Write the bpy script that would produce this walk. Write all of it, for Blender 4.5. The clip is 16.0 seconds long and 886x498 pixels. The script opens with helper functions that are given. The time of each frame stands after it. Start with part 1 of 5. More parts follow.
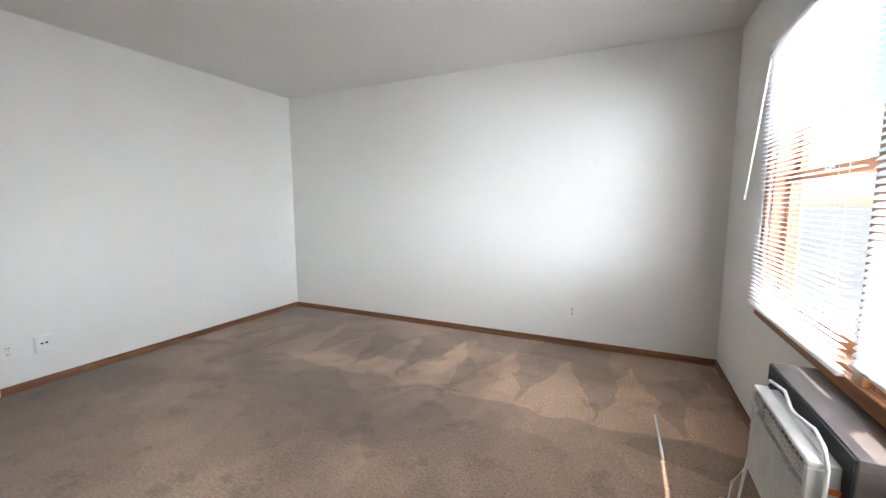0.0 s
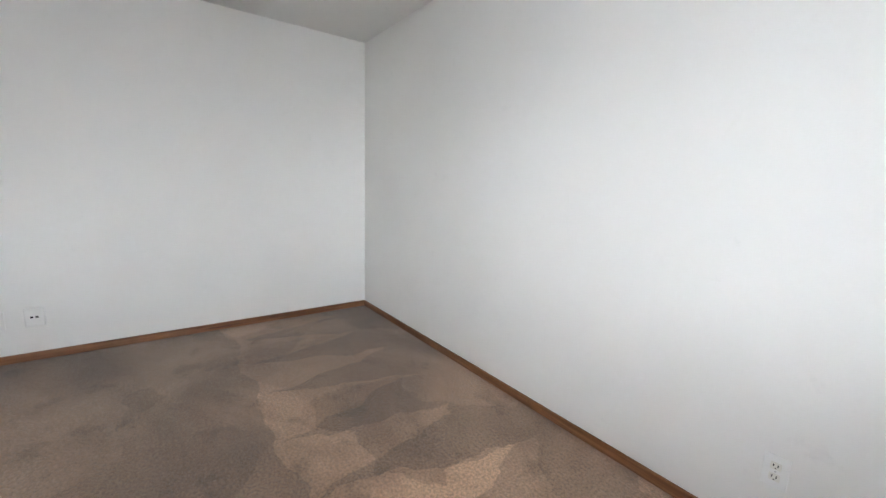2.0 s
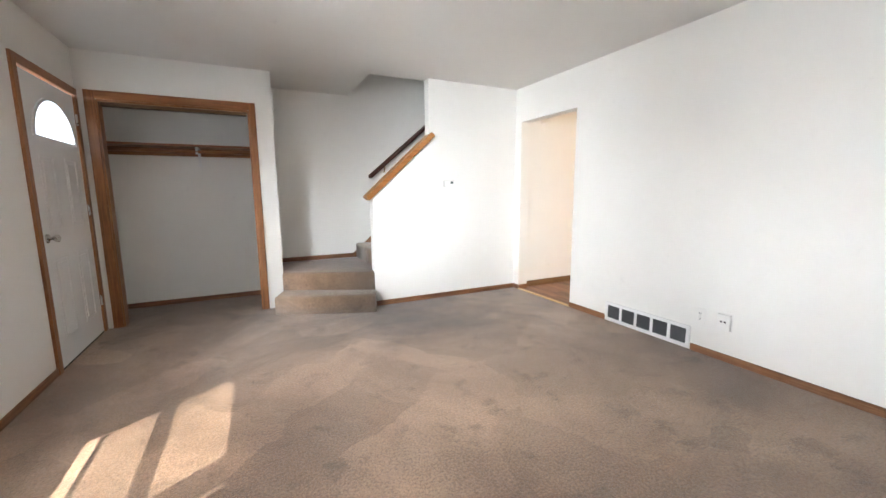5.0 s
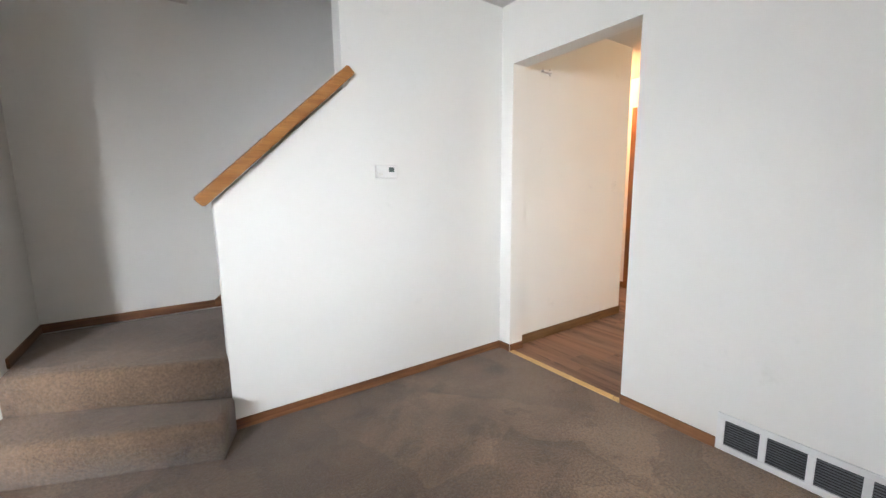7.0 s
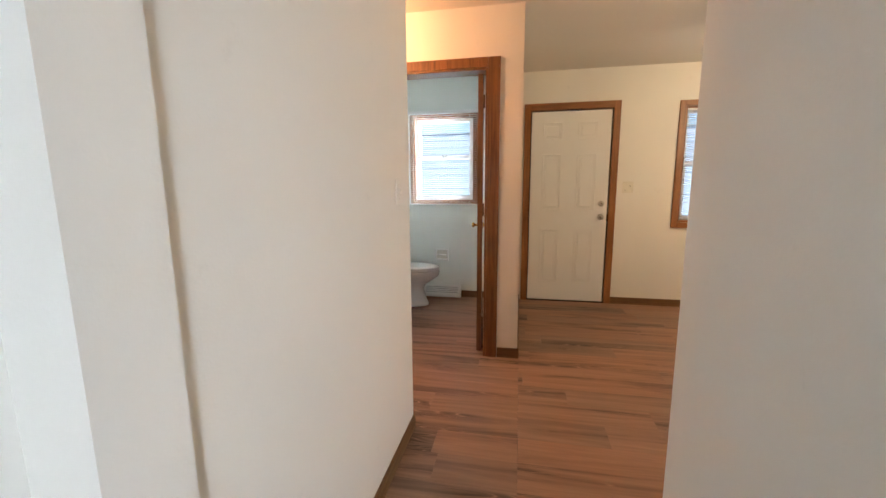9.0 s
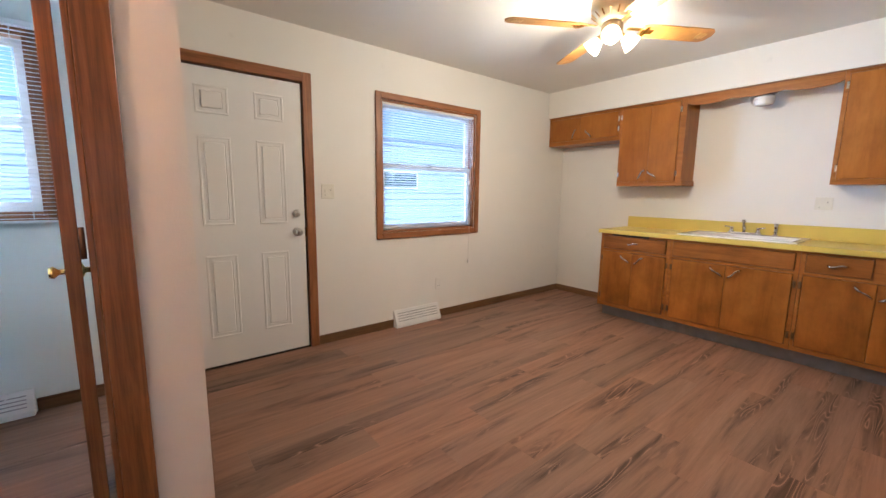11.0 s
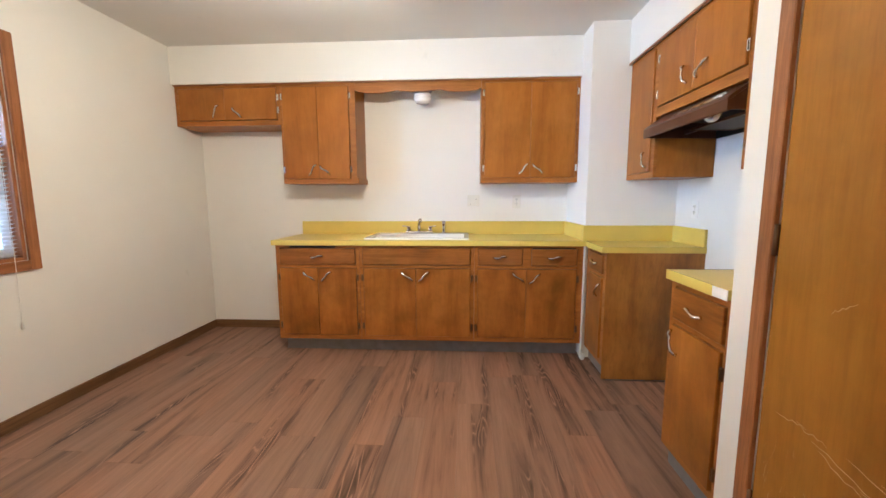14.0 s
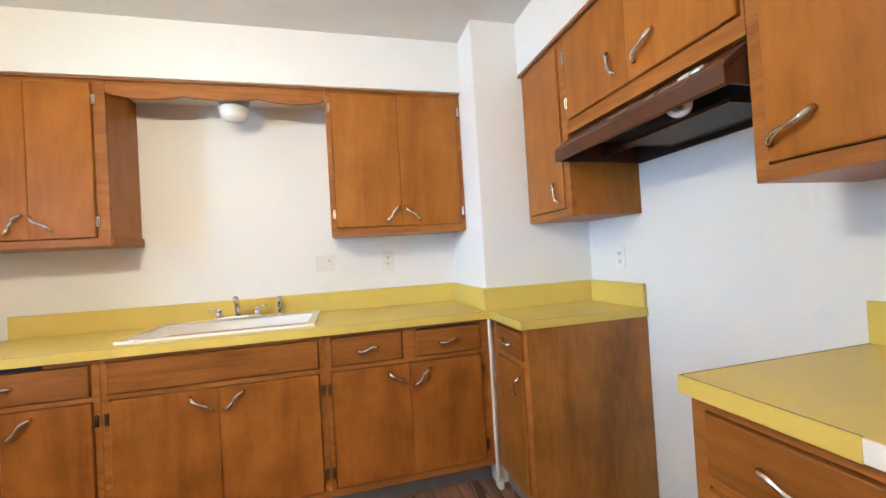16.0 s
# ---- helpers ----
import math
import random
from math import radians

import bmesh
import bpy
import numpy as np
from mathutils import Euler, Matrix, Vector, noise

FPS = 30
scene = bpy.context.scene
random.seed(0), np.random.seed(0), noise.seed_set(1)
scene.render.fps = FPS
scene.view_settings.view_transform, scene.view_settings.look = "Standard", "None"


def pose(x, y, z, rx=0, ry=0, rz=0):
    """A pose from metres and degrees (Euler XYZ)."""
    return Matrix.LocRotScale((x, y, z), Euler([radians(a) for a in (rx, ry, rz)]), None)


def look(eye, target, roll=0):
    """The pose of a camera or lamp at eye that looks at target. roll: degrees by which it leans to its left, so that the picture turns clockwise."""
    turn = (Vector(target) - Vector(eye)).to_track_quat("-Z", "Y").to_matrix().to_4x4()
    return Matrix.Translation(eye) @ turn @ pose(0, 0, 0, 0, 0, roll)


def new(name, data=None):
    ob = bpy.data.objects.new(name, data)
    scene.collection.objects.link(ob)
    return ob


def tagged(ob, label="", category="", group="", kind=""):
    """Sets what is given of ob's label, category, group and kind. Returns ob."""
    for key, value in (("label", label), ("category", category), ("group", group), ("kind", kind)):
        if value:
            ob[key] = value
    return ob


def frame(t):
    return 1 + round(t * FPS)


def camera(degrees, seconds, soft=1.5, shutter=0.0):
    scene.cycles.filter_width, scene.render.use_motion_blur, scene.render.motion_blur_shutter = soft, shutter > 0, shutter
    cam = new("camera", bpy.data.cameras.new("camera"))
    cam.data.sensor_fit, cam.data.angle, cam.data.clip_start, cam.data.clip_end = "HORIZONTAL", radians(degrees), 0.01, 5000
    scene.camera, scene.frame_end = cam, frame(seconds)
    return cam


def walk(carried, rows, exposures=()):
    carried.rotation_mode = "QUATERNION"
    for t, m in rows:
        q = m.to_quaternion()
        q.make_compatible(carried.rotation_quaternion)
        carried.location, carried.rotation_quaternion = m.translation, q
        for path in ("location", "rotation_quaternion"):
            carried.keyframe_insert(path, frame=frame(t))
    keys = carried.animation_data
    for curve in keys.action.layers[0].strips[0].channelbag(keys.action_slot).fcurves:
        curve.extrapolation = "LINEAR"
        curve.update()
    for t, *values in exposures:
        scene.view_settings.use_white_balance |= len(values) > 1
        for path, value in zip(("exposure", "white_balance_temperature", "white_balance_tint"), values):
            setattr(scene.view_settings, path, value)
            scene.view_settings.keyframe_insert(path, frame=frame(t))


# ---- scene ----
cam = camera(97.3, 16.0)
PATH = [
    (0, (-0.01, 0.257, 1.229), (-0.857, 2.055, 1.001), -0.1),
    (0.5, (0.004, 0.576, 1.192), (-0.763, 2.408, 0.954), 0.5),
    (1, (-0.041, 1.061, 1.185), (-0.882, 2.857, 0.926), 0.9),
    (1.5, (-0.052, 1.581, 1.226), (-1.186, 3.201, 0.925), 1.6),
    (2, (-0.133, 2.106, 1.211), (-1.722, 3.276, 0.885), 1.9),
    (2.5, (-0.244, 2.523, 1.245), (-2.168, 2.941, 0.895), 2.1),
    (2.8, (-0.334, 2.656, 1.252), (-2.301, 2.588, 0.901), 2.4),
    (3, (-0.419, 2.765, 1.249), (-2.346, 2.365, 0.896), 2.4),
    (3.5, (-0.537, 2.933, 1.249), (-2.172, 1.829, 0.919), 2.1),
    (4, (-0.547, 3.113, 1.25), (-1.748, 1.544, 0.935), 1.0),
    (4.2, (-0.529, 3.144, 1.249), (-1.572, 1.467, 0.933), 0.7),
    (6.3, (-1.084, 1.836, 1.179), (-1.902, 0.032, 0.901), -0.8),
    (6.5, (-1.202, 1.594, 1.213), (-2.112, -0.164, 0.929), -0.6),
    (7, (-1.613, 1.047, 1.205), (-2.732, -0.585, 0.909), -0.7),
    (7.5, (-2.018, 0.514, 1.184), (-3.385, -0.919, 0.911), -1.1),
    (8, (-2.45, 0.033, 1.21), (-4.075, -1.092, 0.906), -0.9),
    (8.2, (-2.597, -0.119, 1.221), (-4.316, -1.093, 0.911), -0.9),
    (10.3, (-4.33, -0.65, 1.262), (-6.201, -0.003, 0.976), 0.6),
    (10.5, (-4.436, -0.642, 1.263), (-6.233, 0.187, 0.974), 0.6),
    (11, (-4.628, -0.649, 1.248), (-6.175, 0.586, 0.964), 0.7),
    (11.5, (-4.708, -0.645, 1.258), (-5.956, 0.89, 0.959), 0.8),
    (12, (-4.752, -0.619, 1.252), (-5.731, 1.099, 0.947), 0.9),
    (12.5, (-4.882, -0.451, 1.236), (-5.618, 1.383, 0.928), 0.8),
    (13, (-5.067, -0.278, 1.217), (-5.55, 1.641, 0.925), 0.6),
    (13.5, (-5.253, -0.111, 1.239), (-5.485, 1.853, 0.945), 0.4),
    (14, (-5.25, 0.198, 1.214), (-5.37, 2.178, 0.961), -0.2),
    (14.5, (-5.192, 0.583, 1.187), (-5.283, 2.574, 1.021), -0.8),
    (15, (-5.133, 0.872, 1.212), (-5.238, 2.867, 1.114), -1.3),
    (15.5, (-5.098, 1.074, 1.215), (-5.064, 3.073, 1.235), -1.7),
    (16, (-5.085, 1.218, 1.207), (-4.587, 3.154, 1.236), -3.4),
]
walk(cam, [(t, look(eye, target, roll)) for t, eye, target, roll in PATH],
     exposures=[(0.0, 1.2, 6350, 10), (2.0, 1.02, 6350, 11), (3.0, 1.35, 6600, 11), (4.2, 1.78, 6600, 11), (6.3, 1.55, 6450, 11), (8.2, 0.95, 6450, 10), (10.3, 0.92, 5500, 7), (11.5, 1.17, 4800, 8), (12.0, 1.15, 4950, 8), (13.0, 1.15, 5100, 7), (14.5, 1.37, 4850, 4), (15.5, 1.38, 4950, 2), (16.0, 1.4, 4900, 2)])

# ---- world, sun, lamps ----
SUN_FROM = Vector((1.21, 0.75, 1.95)).normalized()
world = bpy.data.worlds.new("sky")
scene.world = world
world.use_nodes = True
wn = world.node_tree
sky = wn.nodes.new("ShaderNodeTexSky")
sky.sky_type = "NISHITA"
sky.sun_disc = False
sky.sun_elevation = math.asin(SUN_FROM.z)
sky.sun_rotation = math.atan2(SUN_FROM.x, SUN_FROM.y)
wn.links.new(sky.outputs["Color"], wn.nodes["Background"].inputs["Color"])
wn.nodes["Background"].inputs["Strength"].default_value = 0.10


def lamp(name, kind, energy, colour, m, **settings):
    data = bpy.data.lights.new(name, kind)
    data.energy, data.color = energy, colour
    for key, value in settings.items():
        if key == "size":
            data.size = value
        elif key == "size_y":
            data.shape, data.size_y = "RECTANGLE", value
        elif key == "radius":
            data.shadow_soft_size = value
        elif key == "angle":
            data.angle = value
    ob = new(name, data)
    ob.matrix_world = m
    return ob


lamp("sun", "SUN", 4.0, (1.0, 0.95, 0.86), look(SUN_FROM * 30, (0, 0, 0)), angle=radians(0.53))
# the bright low sky that reaches in through the windows between their slats
SKY_TINT = (0.88, 0.94, 1.0)
lamp("skylight_southeast", "AREA", 340, SKY_TINT, look((3.0, -0.6, 1.7), (0.7, 1.7, 1.4)), size=4.6, size_y=2.4)
lamp("skylight_northeast", "AREA", 600, SKY_TINT, look((3.1, 4.45, 1.75), (0.7, 1.85, 1.4)), size=1.7, size_y=2.2)
lamp("skylight_east", "AREA", 140, SKY_TINT, look((4.2, 2.0, 1.75), (0.7, 1.7, 1.45)), size=3.0, size_y=2.2)
lamp("skylight_kitchen", "AREA", 140, (0.68, 0.82, 1.0), look((-10.4, 0.35, 1.75), (-7.66, 1.63, 1.45)), size=2.0, size_y=1.6)
lamp("skylight_bath", "AREA", 260, (0.90, 0.98, 1.0), look((-8.6, -0.2, 1.65), (-7.66, -1.35, 1.55)), size=0.9, size_y=1.2)
FAN = Vector((-5.96, 1.69, 0))
for i in range(3):
    a = radians(-62 + 120 * i)
    lamp("fan_bulb_light", "POINT", 11, (1.0, 0.75, 0.46),
         Matrix.Translation((FAN.x + 0.125 * math.cos(a), FAN.y + 0.125 * math.sin(a), 2.065)), radius=0.035)
lamp("hall_bulb_light", "POINT", 14, (1.0, 0.42, 0.17), Matrix.Translation((-5.6, -1.62, 2.25)), radius=0.06)

# ---- materials ----
def shader(name, colour=(0.8, 0.8, 0.8), rough=0.5, metal=0.0):
    m = bpy.data.materials.new(name)
    m.use_nodes = True
    b = m.node_tree.nodes["Principled BSDF"]
    b.inputs["Base Color"].default_value = (*colour, 1)
    b.inputs["Roughness"].default_value = rough
    b.inputs["Metallic"].default_value = metal
    return m, m.node_tree, b


def node(nt, kind, **values):
    n = nt.nodes.new(kind)
    for key, value in values.items():
        n.inputs[key].default_value = value
    return n


def coords(nt, scale=(1, 1, 1), vary=False):
    """Object coordinates, scaled; vary: moved by the object's own random number."""
    tc = nt.nodes.new("ShaderNodeTexCoord")
    mp = nt.nodes.new("ShaderNodeMapping")
    mp.inputs["Scale"].default_value = scale
    src = tc.outputs["Object"]
    if vary:
        info = nt.nodes.new("ShaderNodeObjectInfo")
        mul = nt.nodes.new("ShaderNodeVectorMath")
        mul.operation = "SCALE"
        mul.inputs[0].default_value = (37.0, 53.0, 41.0)
        nt.links.new(info.outputs["Random"], mul.inputs["Scale"])
        add = nt.nodes.new("ShaderNodeVectorMath")
        nt.links.new(src, add.inputs[0])
        nt.links.new(mul.outputs[0], add.inputs[1])
        src = add.outputs[0]
    nt.links.new(src, mp.inputs["Vector"])
    return mp.outputs["Vector"]


def noise_tex(nt, vec, scale, detail=4.0, rough=0.55, distort=0.0):
    n = node(nt, "ShaderNodeTexNoise", Scale=scale, Detail=detail, Roughness=rough, Distortion=distort)
    nt.links.new(vec, n.inputs["Vector"])
    return n.outputs["Fac"]


def ramp(nt, fac, *stops):
    r = nt.nodes.new("ShaderNodeValToRGB")
    els = r.color_ramp.elements
    while len(els) < len(stops):
        els.new(0.5)
    for e, (pos, col) in zip(els, stops):
        e.position = pos
        e.color = (*col, 1) if len(col) == 3 else col
    nt.links.new(fac, r.inputs["Fac"])
    return r.outputs["Color"]


def mix(nt, fac, a, b, mode="MIX"):
    n = nt.nodes.new("ShaderNodeMix")
    n.data_type, n.blend_type = "RGBA", mode
    for sock, val in ((n.inputs["Factor"], fac), (n.inputs["A"], a), (n.inputs["B"], b)):
        if isinstance(val, (int, float)):
            sock.default_value = val
        elif isinstance(val, tuple):
            sock.default_value = (*val, 1)
        else:
            nt.links.new(val, sock)
    return n.outputs["Result"]


def bump(nt, bsdf, height, strength, distance=0.002):
    b = node(nt, "ShaderNodeBump", Strength=strength, Distance=distance)
    nt.links.new(height, b.inputs["Height"])
    nt.links.new(b.outputs["Normal"], bsdf.inputs["Normal"])


def grey(v):
    return (v, v, v)


def paint(name, colour, rough=0.55, tooth=0.25, scale=140.0, dirt=0.06):
    m, nt, b = shader(name, colour, rough)
    v = coords(nt)
    big = noise_tex(nt, v, 0.9, 3)
    fine = noise_tex(nt, v, scale, 3)
    shade = ramp(nt, big, (0.3, grey(1 - dirt)), (0.7, grey(1.0)))
    scuff = ramp(nt, noise_tex(nt, v, 6.0, 6, 0.7), (0.22, grey(1 - 1.5 * dirt)), (0.36, grey(1.0)))
    nt.links.new(mix(nt, 1.0, mix(nt, 1.0, colour, shade, "MULTIPLY"), scuff, "MULTIPLY"), b.inputs["Base Color"])
    bump(nt, b, fine, tooth, 0.0015)
    return m


def wood(name, dark, mid, light, grain=(26, 26, 1.5), rough=0.38, blotch=0.5, vary=True, relief=0.12, pore=0.55, gloss_level=0.5):
    """Stained wood; grain gives the stretch of the figure along each axis."""
    m, nt, b = shader(name, mid, rough)
    b.inputs["Specular IOR Level"].default_value = gloss_level
    v = coords(nt, grain, vary)
    figure = noise_tex(nt, v, 1.0, 5, 0.6, 0.9)
    col = ramp(nt, figure, (0.28, dark), (0.5, mid), (0.72, light))
    vf = coords(nt, tuple(g * 7 for g in grain), vary)
    pores = noise_tex(nt, vf, 1.0, 3, 0.7)
    col = mix(nt, pore, col, ramp(nt, pores, (0.3, grey(0.55)), (0.55, grey(1.0))), "MULTIPLY")
    vb = coords(nt, (1, 1, 1), vary)
    stain = noise_tex(nt, vb, 3.1, 5, 0.6)
    col = mix(nt, blotch, col, ramp(nt, stain, (0.3, grey(0.5)), (0.6, grey(1.05))), "MULTIPLY")
    nt.links.new(col, b.inputs["Base Color"])
    rr = node(nt, "ShaderNodeMapRange")
    rr.inputs["To Min"].default_value, rr.inputs["To Max"].default_value = rough - 0.08, rough + 0.14
    nt.links.new(stain, rr.inputs["Value"])
    nt.links.new(rr.outputs["Result"], b.inputs["Roughness"])
    bump(nt, b, pores, relief, 0.001)
    return m


def metal(name, colour, rough, smudge=0.1):
    m, nt, b = shader(name, colour, rough, 1.0)
    v = coords(nt)
    rr = node(nt, "ShaderNodeMapRange")
    rr.inputs["To Min"].default_value, rr.inputs["To Max"].default_value = max(rough - smudge, 0.03), rough + smudge
    nt.links.new(noise_tex(nt, v, 40.0, 4), rr.inputs["Value"])
    nt.links.new(rr.outputs["Result"], b.inputs["Roughness"])
    return m


def gloss(name, colour, rough, spots=0.05, scale=14.0):
    m, nt, b = shader(name, colour, rough)
    v = coords(nt)
    nt.links.new(mix(nt, 1.0, colour, ramp(nt, noise_tex(nt, v, scale, 5), (0.3, grey(1 - spots)), (0.6, grey(1.0))), "MULTIPLY"),
                 b.inputs["Base Color"])
    return m


WALL = paint("wall_paint", (0.80, 0.785, 0.745), 0.6, 0.3)
BATH_WALL = paint("bath_wall_paint", (0.74, 0.775, 0.74), 0.5, 0.3)
CEIL = paint("ceiling_paint", (0.74, 0.725, 0.69), 0.8, 0.5, 90.0)
DOOR_WHITE = paint("door_enamel", (0.80, 0.80, 0.79), 0.4, 0.05, 60.0, 0.04)
CAULK = paint("white_caulk", (0.82, 0.81, 0.78), 0.6, 0.2)
CAB = wood("cabinet_veneer", (0.275, 0.090, 0.009), (0.345, 0.124, 0.012), (0.39, 0.150, 0.017), (6, 6, 0.9), 0.32, 0.5, relief=0.05, pore=0.3, gloss_level=0.3)
CAB_LOW = wood("worn_cabinet_veneer", (0.20, 0.062, 0.008), (0.325, 0.115, 0.013), (0.40, 0.155, 0.020), (4.5, 4.5, 0.8), 0.32, 0.85, relief=0.05, pore=0.3, gloss_level=0.3)
CAB_H = wood("cabinet_veneer_level", (0.17, 0.058, 0.008), (0.26, 0.094, 0.013), (0.32, 0.123, 0.02), (1.6, 1.6, 18), 0.36, 0.5, relief=0.07, pore=0.4, gloss_level=0.3)
FRAME_WOOD = wood("cabinet_face_frame", (0.26, 0.09, 0.012), (0.34, 0.125, 0.018), (0.41, 0.165, 0.03), (1.5, 1.5, 26), 0.38, 0.4, gloss_level=0.3)
CLOSET_WOOD = wood("birch_door_veneer", (0.265, 0.112, 0.012), (0.33, 0.145, 0.016), (0.375, 0.173, 0.021), (7, 7, 0.6), 0.3, 0.5, relief=0.04, pore=0.3, gloss_level=0.35)
# pantry doors: hand grime beside the meeting stiles and pale scuffs low down
nt = CLOSET_WOOD.node_tree
b = nt.nodes["Principled BSDF"]
link = b.inputs["Base Color"].links[0].from_socket
v = coords(nt)
ax = nt.nodes.new("ShaderNodeSeparateXYZ")
nt.links.new(v, ax.inputs[0])
gap = nt.nodes.new("ShaderNodeMath")
gap.operation = "ABSOLUTE"
nt.links.new(ax.outputs["Y"], gap.inputs[0])
near = ramp(nt, gap.outputs[0], (0.0, grey(1.0)), (0.075, grey(0.0)))
smear = noise_tex(nt, coords(nt, (9, 9, 1.4)), 1.0, 4)
grime = mix(nt, 1.0, near, ramp(nt, smear, (0.42, grey(0.0)), (0.6, grey(0.85))), "MULTIPLY")
col = mix(nt, grime, link, (0.085, 0.035, 0.012))
scratch = noise_tex(nt, coords(nt, (3, 14, 5)), 1.0, 5, 0.7, 3.0)
low = ramp(nt, ax.outputs["Z"], (0.25, grey(1.0)), (0.62, grey(0.0)))
scuffs = mix(nt, 1.0, low, ramp(nt, scratch, (0.60, grey(0.0)), (0.66, grey(0.55))), "MULTIPLY")
col = mix(nt, scuffs, col, (0.55, 0.36, 0.18))
nt.links.new(col, b.inputs["Base Color"])
PLY = wood("stained_plywood", (0.19, 0.072, 0.01), (0.33, 0.135, 0.018), (0.43, 0.188, 0.032), (5, 5, 1.2), 0.36, 0.55, relief=0.05)
TRIM = wood("stained_oak_trim", (0.18, 0.064, 0.018), (0.30, 0.115, 0.034), (0.39, 0.165, 0.055), (40, 40, 2.0), 0.42, 0.4)
TRIM_H = wood("stained_oak_trim_level", (0.18, 0.064, 0.018), (0.30, 0.115, 0.034), (0.39, 0.165, 0.055), (2.0, 2.0, 40), 0.42, 0.4)
BASEWOOD = wood("baseboard_oak", (0.10, 0.036, 0.014), (0.22, 0.088, 0.032), (0.34, 0.165, 0.075), (1.6, 1.6, 45), 0.5, 0.6)
KBASE = wood("kitchen_baseboard", (0.11, 0.052, 0.018), (0.18, 0.09, 0.033), (0.23, 0.125, 0.05), (1.6, 1.6, 45), 0.5, 0.5)
BATHTRIM = wood("bath_trim_walnut", (0.10, 0.038, 0.011), (0.20, 0.078, 0.020), (0.27, 0.112, 0.032), (36, 36, 1.6), 0.35, 0.5)
RAILWOOD = wood("dark_handrail_wood", (0.04, 0.012, 0.006), (0.07, 0.02, 0.01), (0.10, 0.03, 0.015), (2, 30, 30), 0.35, 0.3)
CAPWOOD = wood("oak_cap_wood", (0.22, 0.085, 0.02), (0.34, 0.14, 0.035), (0.44, 0.20, 0.06), (2, 30, 30), 0.36, 0.3)
BLADE = wood("fan_blade_wood", (0.34, 0.15, 0.03), (0.46, 0.23, 0.05), (0.55, 0.30, 0.09), (3, 3, 3), 0.3, 0.2)
CHROME = metal("chrome", (0.72, 0.72, 0.73), 0.14, 0.06)
NICKEL = metal("brushed_nickel", (0.55, 0.54, 0.52), 0.28)
BRASS = metal("polished_brass", (0.80, 0.56, 0.20), 0.18, 0.08)
BRONZE = metal("worn_bronze", (0.16, 0.10, 0.06), 0.45)
GOLD = metal("brass_strip", (0.75, 0.55, 0.25), 0.3)
PEWTER = metal("fan_housing_brass", (0.45, 0.36, 0.22), 0.35)
LAMINATE = gloss("yellow_laminate", (0.65, 0.50, 0.095), 0.35, 0.05, 9.0)
PORCELAIN = gloss("white_porcelain", (0.82, 0.82, 0.80), 0.12, 0.04)
PLASTIC = gloss("white_plastic", (0.80, 0.79, 0.76), 0.4, 0.05)
IVORY = gloss("ivory_plastic", (0.74, 0.72, 0.64), 0.42, 0.07)
ACWHITE = gloss("aged_white_plastic", (0.62, 0.60, 0.55), 0.45, 0.12)
WHITE_METAL = gloss("white_enamel_metal", (0.78, 0.78, 0.77), 0.35, 0.05)
DARK = gloss("dark_void", (0.015, 0.014, 0.013), 0.7)
GREYVENT = gloss("grey_louver", (0.28, 0.28, 0.29), 0.5, 0.1)
LOUVRE = gloss("dark_grey_louver", (0.11, 0.113, 0.12), 0.5, 0.1)
SLEEVE = gloss("dark_sleeve_metal", (0.15, 0.12, 0.105), 0.62, 0.3, 8.0)
RUBBER = gloss("black_foam", (0.012, 0.013, 0.017), 0.8)
HOOD = gloss("brown_enamel_hood", (0.085, 0.032, 0.016), 0.3, 0.3, 6.0)
SCREEN = gloss("lcd_grey", (0.10, 0.13, 0.12), 0.25)
KICK = gloss("grey_vinyl_toe_kick", (0.20, 0.20, 0.215), 0.5, 0.2)
ORANGE = gloss("orange_sticker", (0.7, 0.16, 0.03), 0.5)
VANITY = wood("vanity_dark_oak", (0.05, 0.022, 0.012), (0.085, 0.038, 0.02), (0.12, 0.06, 0.032), (24, 24, 1.4), 0.45, 0.4)
SIDING = paint("neighbour_siding", (0.35, 0.43, 0.54), 0.7, 0.2)
SHINGLE = paint("neighbour_shingles", (0.42, 0.44, 0.47), 0.9, 0.6, 30.0, 0.2)
GRASS = paint("pale_concrete_ground", (0.30, 0.30, 0.29), 0.95, 0.5, 12.0, 0.2)

GLASS = bpy.data.materials.new("window_glass")
GLASS.use_nodes = True
nt = GLASS.node_tree
b = nt.nodes["Principled BSDF"]
b.inputs["Base Color"].default_value = (0.97, 0.985, 1, 1)
b.inputs["Roughness"].default_value = 0.0
b.inputs["Transmission Weight"].default_value = 1.0
b.inputs["IOR"].default_value = 1.02

# thin blind slats let some light through
SLAT = bpy.data.materials.new("blind_slat_vinyl")
SLAT.use_nodes = True
nt = SLAT.node_tree
b = nt.nodes["Principled BSDF"]
b.inputs["Base Color"].default_value = (0.68, 0.68, 0.70, 1)
b.inputs["Roughness"].default_value = 0.4
tr = node(nt, "ShaderNodeBsdfTranslucent", Color=(0.78, 0.80, 0.86, 1))
ms = node(nt, "ShaderNodeMixShader", Fac=0.14)
nt.links.new(b.outputs[0], ms.inputs[1])
nt.links.new(tr.outputs[0], ms.inputs[2])
nt.links.new(ms.outputs[0], nt.nodes["Material Output"].inputs["Surface"])

BULB = bpy.data.materials.new("lit_frosted_glass")
BULB.use_nodes = True
b = BULB.node_tree.nodes["Principled BSDF"]
b.inputs["Base Color"].default_value = (0.9, 0.85, 0.75, 1)
b.inputs["Emission Color"].default_value = (1.0, 0.80, 0.5, 1)
b.inputs["Emission Strength"].default_value = 4.0

